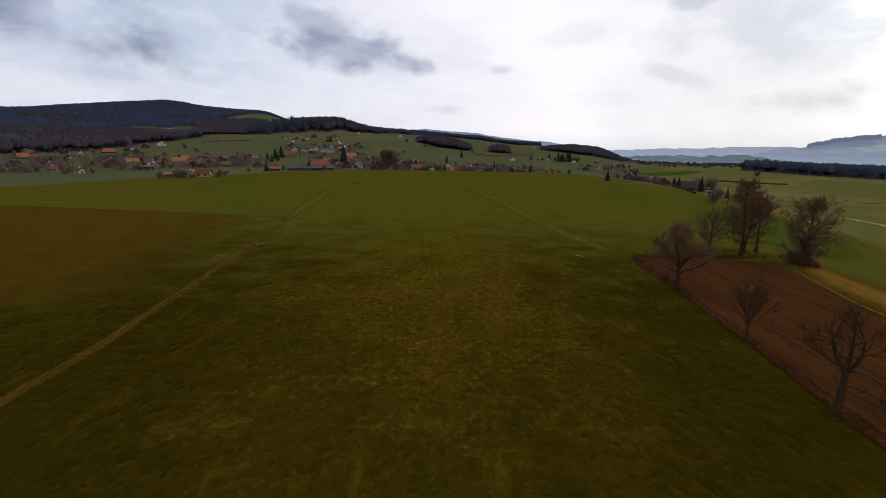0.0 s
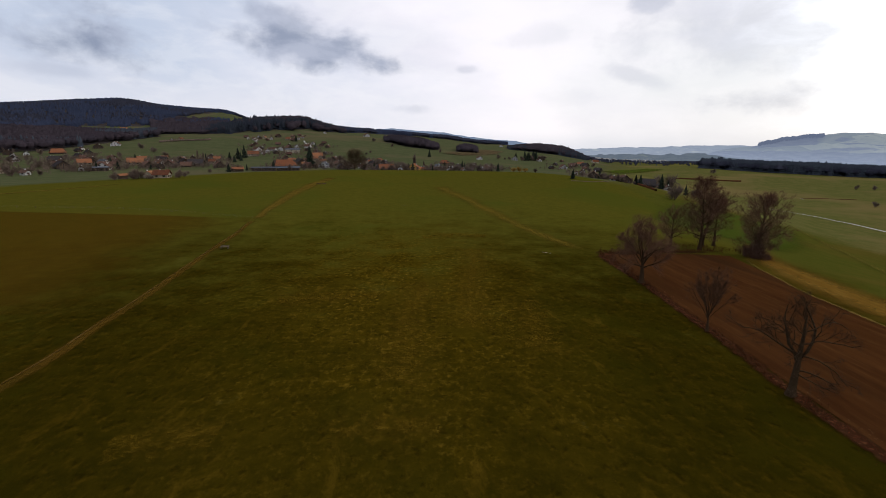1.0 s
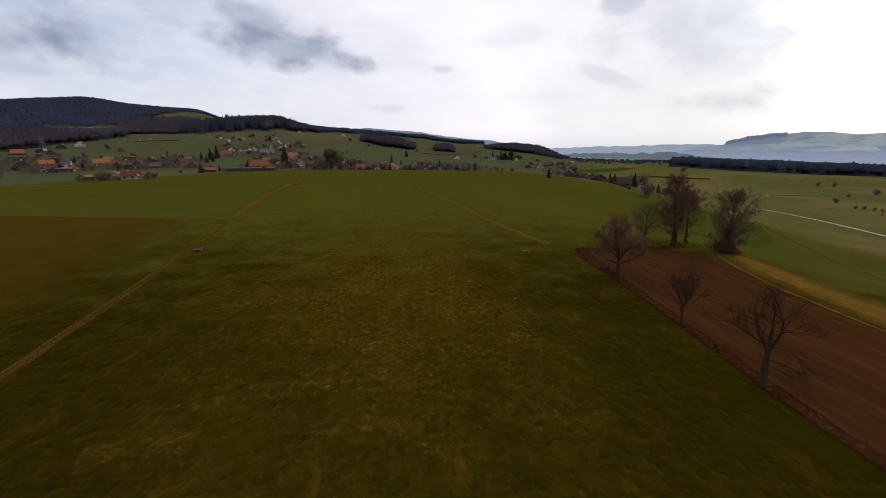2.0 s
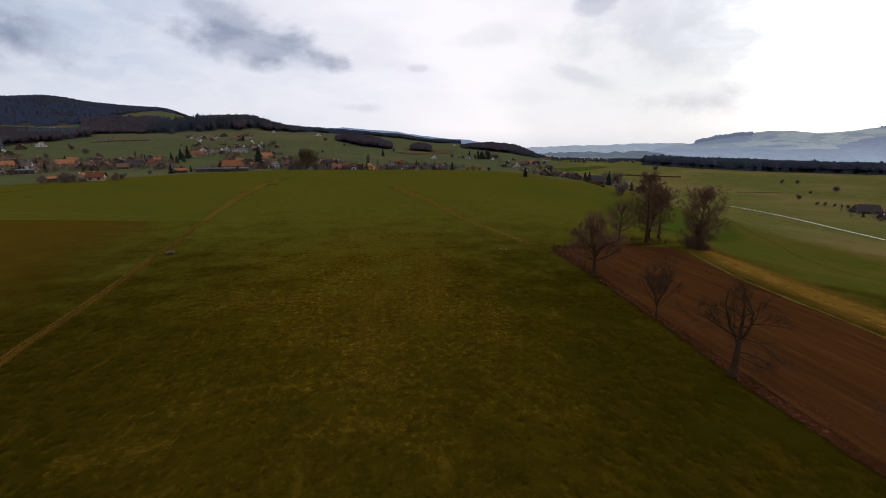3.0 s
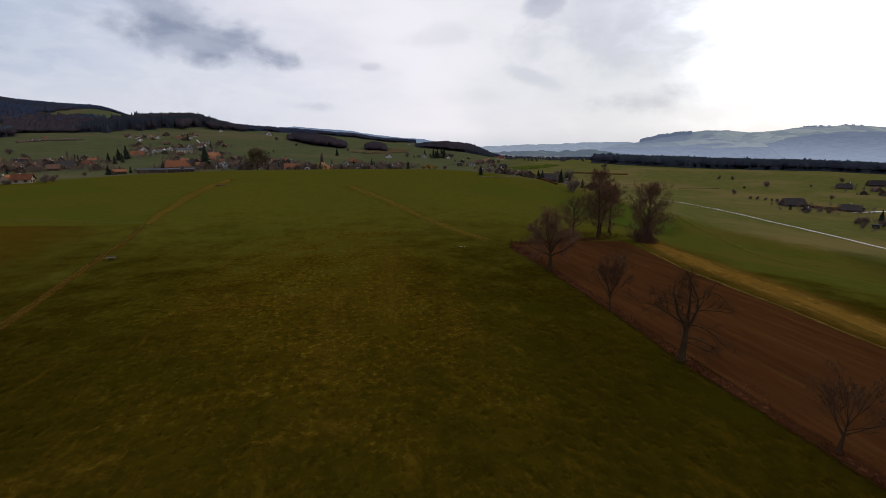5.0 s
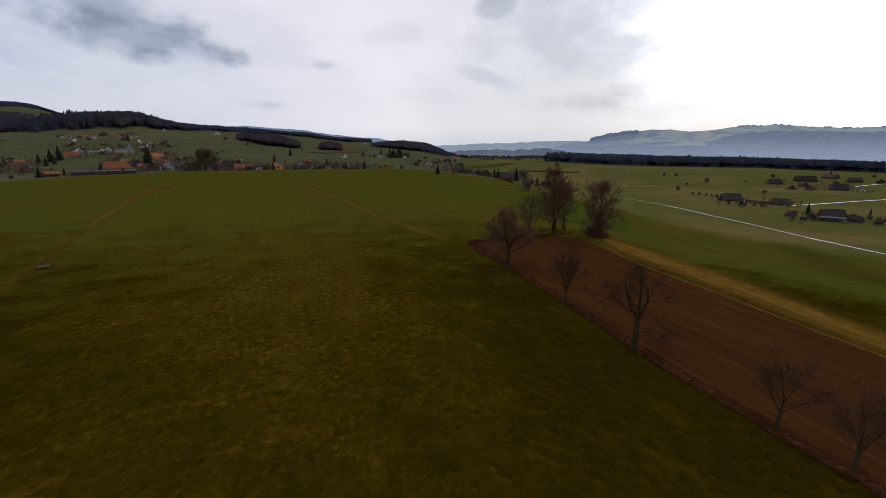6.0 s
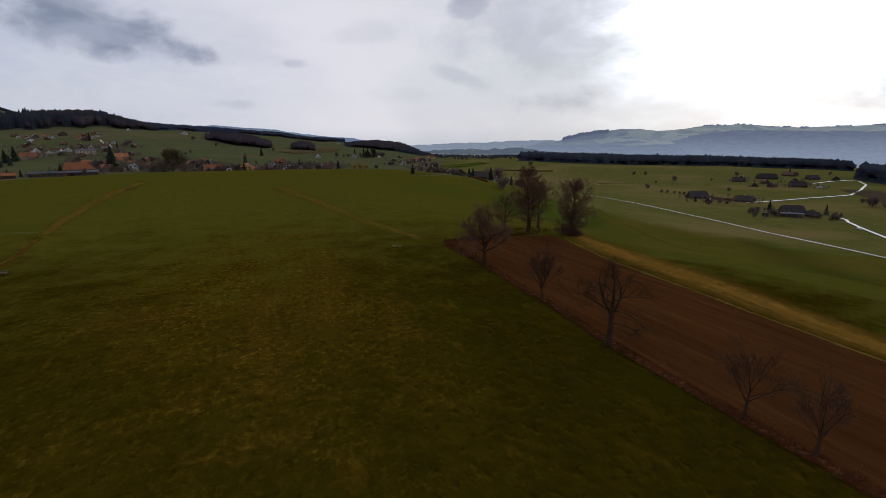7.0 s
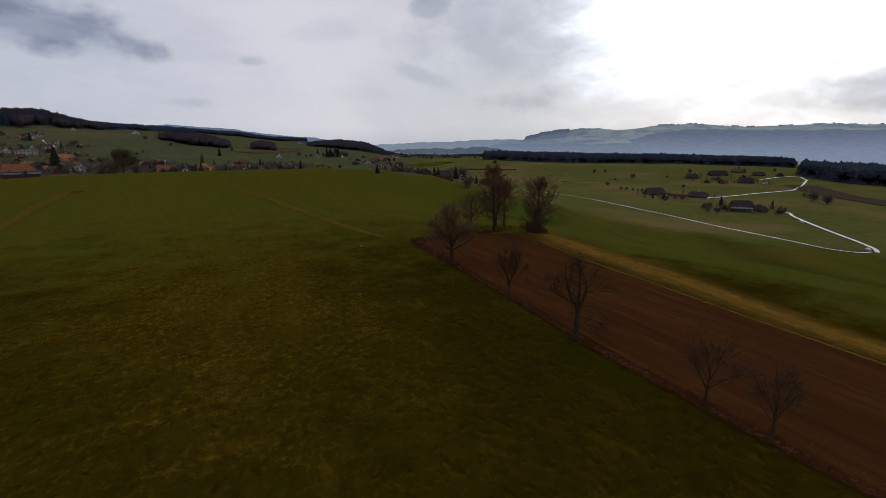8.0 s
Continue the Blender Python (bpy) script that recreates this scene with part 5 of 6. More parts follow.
KINDS = {  # walls, roof, depth share, wall height, roof rise share, storeys
    "white": (PLASTER, TILE_BROWN, 1.15, 4.1, 0.34, 2), "beige": (CREAM, TILE_BROWN, 1.2, 4.0, 0.36, 2), "orange": (CREAM, TILE_ORANGE, 1.15, 3.7, 0.36, 2),
    "brown": (TIMBER, TILE_BROWN, 1.2, 3.8, 0.38, 1), "dark": (TIMBER, TILE_DARK, 1.2, 4.0, 0.38, 2), "slate": (PLASTER, SLATE, 1.2, 3.9, 0.30, 2),
    "yellow": (YELLOW, TILE_ORANGE, 1.0, 4.6, 0.34, 2), "farm": (TIMBER, TILE_FARM, 0.58, 3.4, 0.34, 2), "barn": (TIMBER, TILE_ORANGE, 0.6, 3.6, 0.28, 1),
    "darkfarm": (TIMBER, TILE_DARK, 0.58, 3.4, 0.34, 2),
    "shed": (TIMBER, SLATE, 0.42, 3.0, 0.10, 1), "long": (CREAM, SLATE, 0.5, 5.0, 0.16, 2)}
LABELS = {"white": "white plastered house with a brown tiled gable roof", "beige": "beige house with a brown tiled gable roof", "orange": "cream house with an orange tiled roof",
          "brown": "small timber house under a brown tiled roof", "dark": "dark timber house with a nearly black tiled roof", "slate": "white house with a grey sheet roof",
          "yellow": "yellow house with an orange tiled roof", "farm": "large old farmhouse with a deep half-hipped roof", "darkfarm": "broad dark farmhouse with a low-drawn hipped roof", "barn": "timber barn with a reddish tiled roof",
          "shed": "long low shed with a grey sheet roof", "long": "long pale two-storey building with a flat grey roof"}


def house(x, y, wide, kind, turn, group):
    walls, tiles, share, eaves, rise, storeys = KINDS[kind]
    if kind not in ("shed", "long"):
        eaves, rise = eaves * 0.74, rise * 1.1
    wide = max(wide, 5.0)
    long_way = kind in ("farm", "darkfarm", "shed", "barn", "long", "orange")
    # the ridge runs along local y; broad houses lie with the ridge across the view
    wide = max(wide - 1.6, 4.5)
    w, l = (wide * min(share, 0.8) / 2, wide / 2) if long_way else (wide / 2, wide * share / 2)
    if wide < 8 and not long_way:
        eaves *= 0.8
    top = eaves + min(2 * w * rise * (1.25 if kind in ("farm", "darkfarm") else 1.0), 6.0 if kind in ("farm", "darkfarm") else 4.4)
    thing = new(kind_name(kind))
    zs = [float(height(np.float64(x + a * l), np.float64(y + b * l))) for a in (-1, 0, 1) for b in (-1, 0, 1)]
    face = math.atan2(x, y)
    thing.matrix_world = Matrix.Translation((x, y, min(zs) - 0.1)) @ Matrix.Rotation(-face + radians(turn) + (pi / 2 if long_way else 0), 4, "Z")
    lift = max(zs) - min(zs)
    eaves, top = eaves + 0.5 * lift, top + 0.5 * lift
    bm = bmesh.new()
    v = [bm.verts.new(p) for p in ((-w, -l, -0.5), (w, -l, -0.5), (w, l, -0.5), (-w, l, -0.5), (-w, -l, eaves), (w, -l, eaves), (w, l, eaves), (-w, l, eaves), (0, -l, top - 0.15), (0, l, top - 0.15))]
    for f in ((0, 1, 5, 8, 4), (2, 3, 7, 9, 6), (1, 2, 6, 5), (3, 0, 4, 7), (4, 8, 9, 7), (5, 6, 9, 8), (3, 2, 1, 0)):
        bm.faces.new([v[i] for i in f])
    bmesh.ops.recalc_face_normals(bm, faces=bm.faces)
    part("wall", bm, walls, thing)
    # roof: two slabs with eaves, hipped ends on the farmhouses
    o, g, th = 0.9 if kind in ("farm", "darkfarm", "brown", "dark") else 0.6, 0.8, 0.22
    slope = (top - eaves) / w
    hip = l * 0.35 if kind in ("farm", "darkfarm") else 0.0
    bm = bmesh.new()
    for s in (-1, 1):
        a = [(s * (w + o), -l - g, eaves - o * slope), (s * (w + o), l + g, eaves - o * slope), (0, l + g - hip, top), (0, -l - g + hip, top)]
        lo = [bm.verts.new(p) for p in a]
        hi = [bm.verts.new((p[0], p[1], p[2] + th)) for p in a]
        bm.faces.new(hi)
        bm.faces.new(lo[::-1])
        for i in range(4):
            bm.faces.new((lo[i], lo[(i + 1) % 4], hi[(i + 1) % 4], hi[i]))
    if hip:
        for e in (-1, 1):
            a = [(-w - o, e * (l + g), eaves - o * slope), (w + o, e * (l + g), eaves - o * slope), (0, e * (l + g - hip), top)]
            lo = [bm.verts.new(p) for p in a]
            hi = [bm.verts.new((p[0], p[1], p[2] + th)) for p in a]
            bm.faces.new(hi)
            bm.faces.new(lo[::-1])
            for i in range(3):
                bm.faces.new((lo[i], lo[(i + 1) % 3], hi[(i + 1) % 3], hi[i]))
    bmesh.ops.recalc_face_normals(bm, faces=bm.faces)
    roof = part("roof", bm, tiles, thing)
    if kind not in ("shed", "barn"):
        bm = bmesh.new()
        box(bm, (0.7, 0.8, 2.0), (w * 0.35, l * 0.3, top - w * 0.35 * slope + 0.5))
        box(bm, (0.85, 0.95, 0.15), (w * 0.35, l * 0.3, top - w * 0.35 * slope + 1.55))
        part("chimney", bm, PLASTER if kind not in ("farm", "darkfarm") else TILE_BROWN, roof)
    # windows and door on the sides that face the meadow
    dist = math.hypot(x, y)
    if dist < 1300 and kind != "barn":
        pane_mesh = bpy.data.meshes.get("window_pane_small")
        if pane_mesh is None:
            bm = bmesh.new()
            box(bm, (1.0, 0.08, 1.25), (0, 0, 0))
            pane_mesh = bpy.data.meshes.new("window_pane_small")
            bm.to_mesh(pane_mesh)
            bm.free()
            pane_mesh.materials.append(GLASS)
            bm = bmesh.new()
            for sx in (-0.75, 0.75):
                box(bm, (0.45, 0.07, 1.3), (sx, 0, 0))
            box(bm, (1.15, 0.12, 0.08), (0, 0, -0.68))
            me = bpy.data.meshes.new("shutters_small")
            bm.to_mesh(me)
            bm.free()
            me.materials.append(SHUTTER)
        shut_mesh = bpy.data.meshes["shutters_small"]
        for side, span, off, rot in (("front", w, -l - 0.03, 0.0), ("right", l, w + 0.03, pi / 2), ("left", l, -w - 0.03, -pi / 2)):
            n = max(1, min(6, int(2 * span / 3.2)))
            for s in range(storeys):
                z = 0.5 * lift + 1.45 + 2.5 * s
                if z + 0.7 > eaves and side != "front":
                    continue
                for k in range(n):
                    u = (k + 0.5) / n * 2 * span - span
                    ob = new("window", pane_mesh)
                    ob.parent = thing
                    ob.matrix_basis = Matrix.Translation((u, off, z) if side == "front" else (off, u, z)) @ Matrix.Rotation(rot, 4, "Z")
                    if dist < 700 and kind not in ("shed", "long"):
                        sh = new("shutter", shut_mesh)
                        sh.parent = ob
        bm = bmesh.new()
        wide_door = kind in ("farm", "darkfarm", "shed")
        box(bm, (2.8 if wide_door else 1.0, 0.1, 2.6 if wide_door else 2.05), (0, 0, 0))
        door = part("door", bm, SHUTTER, thing)
        door.location = (w * 0.05 + 0.4, -l - 0.06, 0.5 * lift + (1.2 if wide_door else 0.95))
    return tagged(thing, LABELS[kind], "shed" if kind == "shed" else "barn" if kind == "barn" else "farmhouse" if kind in ("farm", "darkfarm") else "house", group)


def kind_name(kind):
    return {"farm": "farmhouse", "darkfarm": "farmhouse", "shed": "long_shed", "barn": "barn", "long": "long_building"}.get(kind, "village_house")


VILLAGES = {
    "west village": [
        (-486, 535, 16, "farm", 20), (-470, 533, 12, "farm", -15), (-359, 385, 4, "shed", 0), (-353, 388, 6, "white", 5), (-336, 397, 7, "beige", 60), (-307, 388, 6, "white", 40), (-430, 533, 8, "white", 10),
        (-516, 631, 11, "brown", 0), (-492, 629, 8, "white", 0), (-476, 660, 18, "farm", 10), (-489, 726, 7, "white", 30), (-488, 761, 14, "brown", 0), (-488, 806, 14, "white", -10),
    ],
    "lower village": [
        (-332, 462, 13, "dark", 15), (-343, 510, 13, "orange", 5), (-301, 442, 5, "white", 0), (-290, 447, 18, "shed", -6), (-328, 517, 10, "slate", 30), (-312, 508, 7, "brown", 70), (-303, 530, 16, "orange", 0),
        (-274, 499, 10, "brown", 20), (-270, 511, 8, "orange", 80), (-263, 524, 10, "brown", -20), (-255, 538, 13, "dark", 10), (-241, 535, 14, "dark", 75), (-254, 596, 7, "brown", 0),
    ],
    "edge farm": [
        (-180, 345, 11, "orange", -20), (-189, 346, 9, "orange", 70), (-206, 343, 7, "barn", 30),
    ],
    "upper hamlet": [
        (-820, 1350, 25, "orange", 0), (-836, 1429, 20, "barn", 10), (-794, 1428, 17, "brown", 0), (-666, 1437, 14, "white", 0), (-437, 919, 8, "orange", 40), (-443, 896, 7, "white", 10),
    ],
    "slope hamlet": [
        (-331, 973, 7, "white", 0), (-317, 965, 7, "white", 40), (-310, 978, 8, "dark", 10), (-304, 990, 9, "orange", 70), (-285, 971, 8, "white", 0), (-283, 1013, 11, "brown", 20), (-249, 964, 11, "orange", -30),
        (-235, 947, 10, "brown", 30), (-215, 1174, 9, "white", 0), (-116, 1194, 15, "white", 20), (-66, 1178, 13, "orange", 0),
    ],
    "church row": [
        (-233, 701, 16, "orange", 0), (-252, 776, 12, "white", 30), (-233, 766, 9, "white", 10), (-230, 790, 10, "white", 60), (-222, 804, 10, "white", 0), (-215, 827, 10, "brown", 30), (-206, 849, 9, "white", 0),
        (-187, 853, 11, "white", 50), (-172, 840, 8, "white", 10), (-143, 709, 16, "orange", 15),
    ],
    "middle farm": [
        (-169, 460, 11, "barn", 10), (-149, 477, 24, "shed", -8), (-128, 488, 23, "shed", -4), (-146, 541, 26, "farm", 15), (-195, 776, 24, "long", 0), (-139, 584, 14, "dark", 20), (-103, 550, 13, "slate", -10),
        (-94, 593, 9, "brown", 30), (-77, 555, 7, "white", 0), (-62, 557, 5, "white", 40),
    ],
    "crest village": [
        (-28, 489, 16, "orange", 10), (-13, 470, 5, "white", 0), (1, 490, 15, "yellow", -10), (10, 500, 7, "orange", 60), (30, 559, 10, "slate", 20), (44, 649, 13, "farm", -30), (37, 479, 4, "white", 0),
        (52, 477, 3, "white", 30), (116, 812, 10, "white", 20),
    ],
    "east village": [
        (193, 877, 13, "white", 0), (248, 906, 9, "white", 30), (323, 1704, 16, "white", 0), (232, 706, 11, "white", 20), (283, 807, 11, "brown", 60), (321, 876, 13, "orange", 0), (317, 842, 12, "dark", 40),
        (240, 644, 8, "white", 10), (208, 580, 6, "white", 0), (423, 1060, 16, "orange", 30), (616, 1487, 17, "brown", 0),
    ],
    "east row": [
        (204, 390, 18, "darkfarm", -15), (182, 389, 10, "brown", 20), (155, 390, 10, "brown", 0), (175, 393, 5, "white", 50), (223, 391, 7, "white", 10),
    ],
    "valley farms": [
        (444, 249, 19, "darkfarm", 20), (423, 237, 17, "shed", 12), (437, 228, 11, "darkfarm", -35), (403, 246, 6, "shed", 0), (460, 356, 22, "darkfarm", 30), (480, 316, 17, "darkfarm", -10), (704, 477, 19, "darkfarm", 10),
        (781, 483, 29, "darkfarm", 15), (700, 390, 22, "darkfarm", 0), (826, 441, 18, "darkfarm", 20), (710, 369, 7, "white", 10), (843, 417, 11, "brown", 0), (852, 490, 17, "brown", 60),
    ],
}
for hamlet, rows in VILLAGES.items():
    for x, y, wide, kind, turn in rows:
        house(x, y, wide, kind, turn, "houses of the " + hamlet)


# the rest of the villages, packed between the others: az span, distances, how many
TAKEN = [(x, y) for rows in VILLAGES.values() for x, y, *_ in rows]
pack = random.Random(17)
for hamlet, az, dist, count, kinds, size in (
        ("lower village", (-37, -22), (540, 690), 22, ("brown", "dark", "orange", "white", "brown", "dark"), (7, 11)),
        ("west village", (-43, -33), (560, 860), 14, ("brown", "white", "dark"), (7, 10)),
        ("church row", (-18.5, -9.5), (740, 930), 18, ("white", "brown", "brown", "dark"), (7, 9)),
        ("middle farm", (-15, -3), (520, 680), 16, ("brown", "dark", "orange", "dark"), (7, 11)),
        ("crest village", (-3, 11), (500, 640), 8, ("brown", "dark", "white"), (6, 8)),
        ("slope hamlet", (-19, -12.5), (980, 1060), 8, ("white", "brown"), (6, 8)),
        ("east village", (16.5, 22.5), (680, 980), 8, ("white", "brown", "dark"), (7, 10)),
        ("valley farms", (52, 57), (535, 605), 2, ("dark", "brown"), (5, 8)), ("valley farms", (59, 62), (470, 500), 1, ("dark", "shed"), (5, 8)),
        ("valley farms", (56, 63), (780, 900), 6, ("dark", "brown", "dark", "slate"), (6, 10))):
    placed = tries = 0
    while placed < count and tries < 400:
        tries += 1
        a, d = radians(pack.uniform(*az)), pack.uniform(*dist)
        x, y = d * sin(a), d * cos(a)
        if all(math.hypot(x - u, y - v) > 19 for u, v in TAKEN):
            TAKEN.append((x, y))
            house(x, y, pack.uniform(*size), pack.choice(kinds), pack.choice((-20, 0, 10, 30, 80, 60)), "houses of the " + hamlet)
            placed += 1


# ---- trees of the villages and the valley ----
def far_tree_kinds():
    rng = np.random.default_rng(21)
    kinds = {}

    def thing(name, label, trunk, crown, material):
        ob = new(name)
        mesh_part("trunk", raw_mesh("trunk", *trunk, True), BARK, ob)
        mesh_part("crown", raw_mesh("crown", *crown), material, ob)
        ob.location = (0, -400, -60)
        return tagged(ob, label, "tree")
    stem = tube([[0, 0, -0.03], [0, 0, 0.12], [0, 0, 0.4]], [0.03, 0.022, 0.012], 6)
    kinds["bare"] = [thing("bare_tree", "bare brown winter tree with fine twigs", stem, mist_tree_arrays(rng, 1.0, w, 420, f, 1.35), BARE_WOOD) for w, f in ((0.46, 0.05), (0.54, 0.03), (0.40, 0.06))]
    kinds["poplar"] = [thing("poplar_tree", "narrow bare poplar beside the houses", stem, mist_tree_arrays(rng, 1.0, 0.13, 300, 0.15), BARE_WOOD)]
    kinds["golden"] = [thing("willow_shrub", "low golden-twigged willow shrub on the brow", stem, mist_tree_arrays(rng, 1.0, 0.75, 420, 0.05), GOLD)]
    kinds["fir"] = [thing("fir_tree", "dark green conical fir tree", stem, fir_arrays(rng, 1.0, g, 13, 11), FIR_GREEN) for g in (0.21, 0.26)]
    kinds["thuja"] = [thing("thuja_tree", "dense dark columnar evergreen", stem, fir_arrays(rng, 1.0, 0.30, 20, 13), FIR_GREEN)]
    return kinds


GROVES = {
    "west trees": [
        (-315, 552, 11, "fir"), (-430, 491, 11, "bare"), (-486, 644, 11, "bare"), (-354, 430, 6, "bare"), (-336, 433, 7, "bare"), (-422, 516, 9, "bare"), (-422, 758, 13, "bare"),
        (-327, 527, 8, "fir"), (-318, 623, 12, "bare"), (-278, 470, 6, "bare"), (-248, 590, 9, "bare"), (-223, 555, 8, "bare"), (-192, 393, 4, "bare"), (-191, 407, 4, "bare"),
        (-186, 438, 5, "bare"), (-351, 433, 6, "bare"), (-407, 577, 8, "bare"), (-377, 708, 12, "bare"), (-290, 650, 11, "poplar"), (-276, 635, 9, "poplar"), (-270, 628, 8, "fir"),
        (-356, 467, 8, "bare"), (-377, 627, 9, "bare"), (-400, 615, 8, "bare"), (-415, 451, 5, "bare"), (-546, 644, 8, "bare"),
    ],
    "mid trees": [
        (-235, 616, 11, "fir"), (-232, 637, 16, "fir"), (-231, 658, 18, "fir"), (-220, 613, 12, "fir"), (-122, 562, 23, "fir"), (-170, 832, 13, "fir"), (-228, 939, 14, "fir"),
        (-221, 594, 10, "fir"), (-69, 495, 17, "bare"), (-52, 497, 14, "bare"), (-42, 558, 17, "bare"), (-95, 552, 11, "bare"), (2, 560, 20, "poplar"),
        (13, 560, 12, "poplar"), (28, 797, 12, "fir"), (-18, 520, 10, "bare"), (-10, 540, 10, "bare"), (45, 558, 10, "bare"), (59, 557, 10, "fir"), (62, 557, 8, "fir"),
        (70, 556, 9, "bare"), (94, 552, 10, "bare"), (78, 423, 8, "fir"), (111, 415, 6, "bare"), (23, 560, 9, "bare"), (73, 464, 5, "bare"), (-100, 655, 11, "bare"),
        (-125, 662, 10, "bare"), (-42, 953, 9, "bare"), (-73, 812, 6, "bare"), (-85, 1034, 12, "bare"), (-77, 782, 6, "bare"), (54, 922, 9, "bare"), (96, 414, 6.5, "golden"),
        (101, 413, 5.5, "golden"), (91, 417, 5.5, "golden"),
    ],
    "east trees": [
        (196, 880, 15, "fir"), (208, 882, 14, "bare"), (215, 888, 19, "fir"), (221, 893, 16, "fir"), (226, 900, 18, "fir"), (232, 905, 18, "bare"), (237, 909, 21, "fir"), (241, 912, 18, "fir"), (245, 916, 19, "fir"), (256, 925, 17, "bare"), (264, 929, 16, "bare"), (160, 868, 13, "bare"),
        (183, 878, 9, "bare"), (171, 861, 7, "bare"), (121, 344, 7, "thuja"), (150, 382, 6, "bare"), (157, 390, 7, "bare"), (160, 388, 9, "fir"), (167, 396, 8, "bare"),
        (176, 403, 8, "bare"), (173, 383, 8, "bare"), (176, 382, 7, "bare"), (189, 381, 8, "thuja"), (192, 379, 9, "thuja"), (209, 376, 14, "fir"), (231, 421, 19, "bare"),
        (240, 416, 19, "bare"), (225, 366, 9, "fir"), (177, 300, 13, "bare"), (232, 386, 9, "bare"), (241, 380, 10, "bare"), (244, 378, 10, "bare"), (208, 388, 6, "bare"),
        (187, 387, 6, "bare"), (318, 843, 10, "bare"), (264, 681, 10, "bare"), (601, 1487, 15, "bare"), (343, 866, 11, "bare"),
    ],
    "valley trees": [
        (650, 635, 10, "bare"), (663, 621, 11, "bare"), (628, 529, 13, "bare"), (508, 471, 8, "bare"), (573, 399, 8, "bare"), (472, 415, 6, "bare"), (479, 412, 6, "bare"),
        (479, 402, 5, "bare"), (478, 394, 5, "bare"), (476, 386, 5, "bare"), (475, 378, 5, "bare"), (442, 267, 10, "fir"), (463, 232, 9, "fir"), (489, 312, 9, "bare"),
        (450, 215, 7, "bare"), (461, 224, 6, "bare"), (553, 240, 17, "bare"), (540, 222, 16, "bare"), (584, 262, 8, "bare"), (558, 830, 15, "bare"), (579, 521, 6, "bare"),
        (405, 261, 5, "bare"), (778, 532, 9, "bare"), (937, 474, 8, "bare"), (876, 504, 11, "fir"), (463, 336, 4, "bare"), (467, 328, 4, "bare"), (680, 504, 6, "bare"),
    ],
}
TREE_KINDS = far_tree_kinds()
pick = random.Random(3)
used = set()
for grove, rows in GROVES.items():
    for x, y, tall, kind in rows:
        proto = pick.choice(TREE_KINDS[kind])
        m = Matrix.Translation(spot(x, y)) @ Matrix.Rotation(pick.uniform(0, 6.28), 4, "Z")
        if proto.name in used:
            ob = copy_thing(proto, m)
        else:
            used.add(proto.name)
            ob = proto
            ob.matrix_world = m
        s = tall * pick.uniform(0.95, 1.1)
        ob.scale = (s * pick.uniform(0.9, 1.15), s * pick.uniform(0.9, 1.15), s)
        ob["group"] = grove

garden = random.Random(23)
TAKEN.sort(key=lambda p: math.hypot(*p))
far_bushes, count = [], 0
for x, y in TAKEN:
    d = math.hypot(x, y)
    if d > 1300:
        continue
    for _ in range(4 if d < 720 else 2 if d < 900 else 1):
        a, off = garden.uniform(0, 6.28), garden.uniform(9, 18)
        u, v = x + off * cos(a), y + off * sin(a)
        if any(math.hypot(u - p, v - q) < 8.0 for p, q in TAKEN):
            continue
        s = garden.uniform(4.0, 9.5)
        if count >= 150:
            far_bushes.append((*spot(u, v), s))
            continue
        count += 1
        proto = garden.choice(TREE_KINDS["bare"] if garden.random() < 0.85 else TREE_KINDS["fir"])
        ob = copy_thing(proto, Matrix.Translation(spot(u, v)) @ Matrix.Rotation(garden.uniform(0, 6.28), 4, "Z"))
        ob.scale = (s * garden.uniform(0.9, 1.3), s * garden.uniform(0.9, 1.3), s)
        ob["group"] = "garden trees"
for az, dist, many in (((-44, -20), (500, 740), 1300), ((-20, -4), (500, 900), 1300), ((-6, 14), (475, 640), 700), ((15, 23), (600, 960), 140), ((17, 31), (395, 470), 120), ((50, 64), (430, 940), 420)):
    for _ in range(many):
        a, d = radians(garden.uniform(*az)), garden.uniform(*dist)
        u, v = d * sin(a), d * cos(a)
        near = min(math.hypot(u - p, v - q) for p, q in TAKEN)
        if 6.0 < near < 24:
            far_bushes.append((*spot(u, v), garden.uniform(2.5, 8.5)))
far_bushes = np.array(far_bushes)
rng_bush = np.random.default_rng(29)
strew("garden_scrub", [mist_tree_arrays(rng_bush, 1.0, 0.6, 42, 0.03, 2.2) for _ in range(4)], far_bushes[:, :3], far_bushes[:, 3], BARE_WOOD, "bare trees and shrubs in the far gardens", "trees", 30)


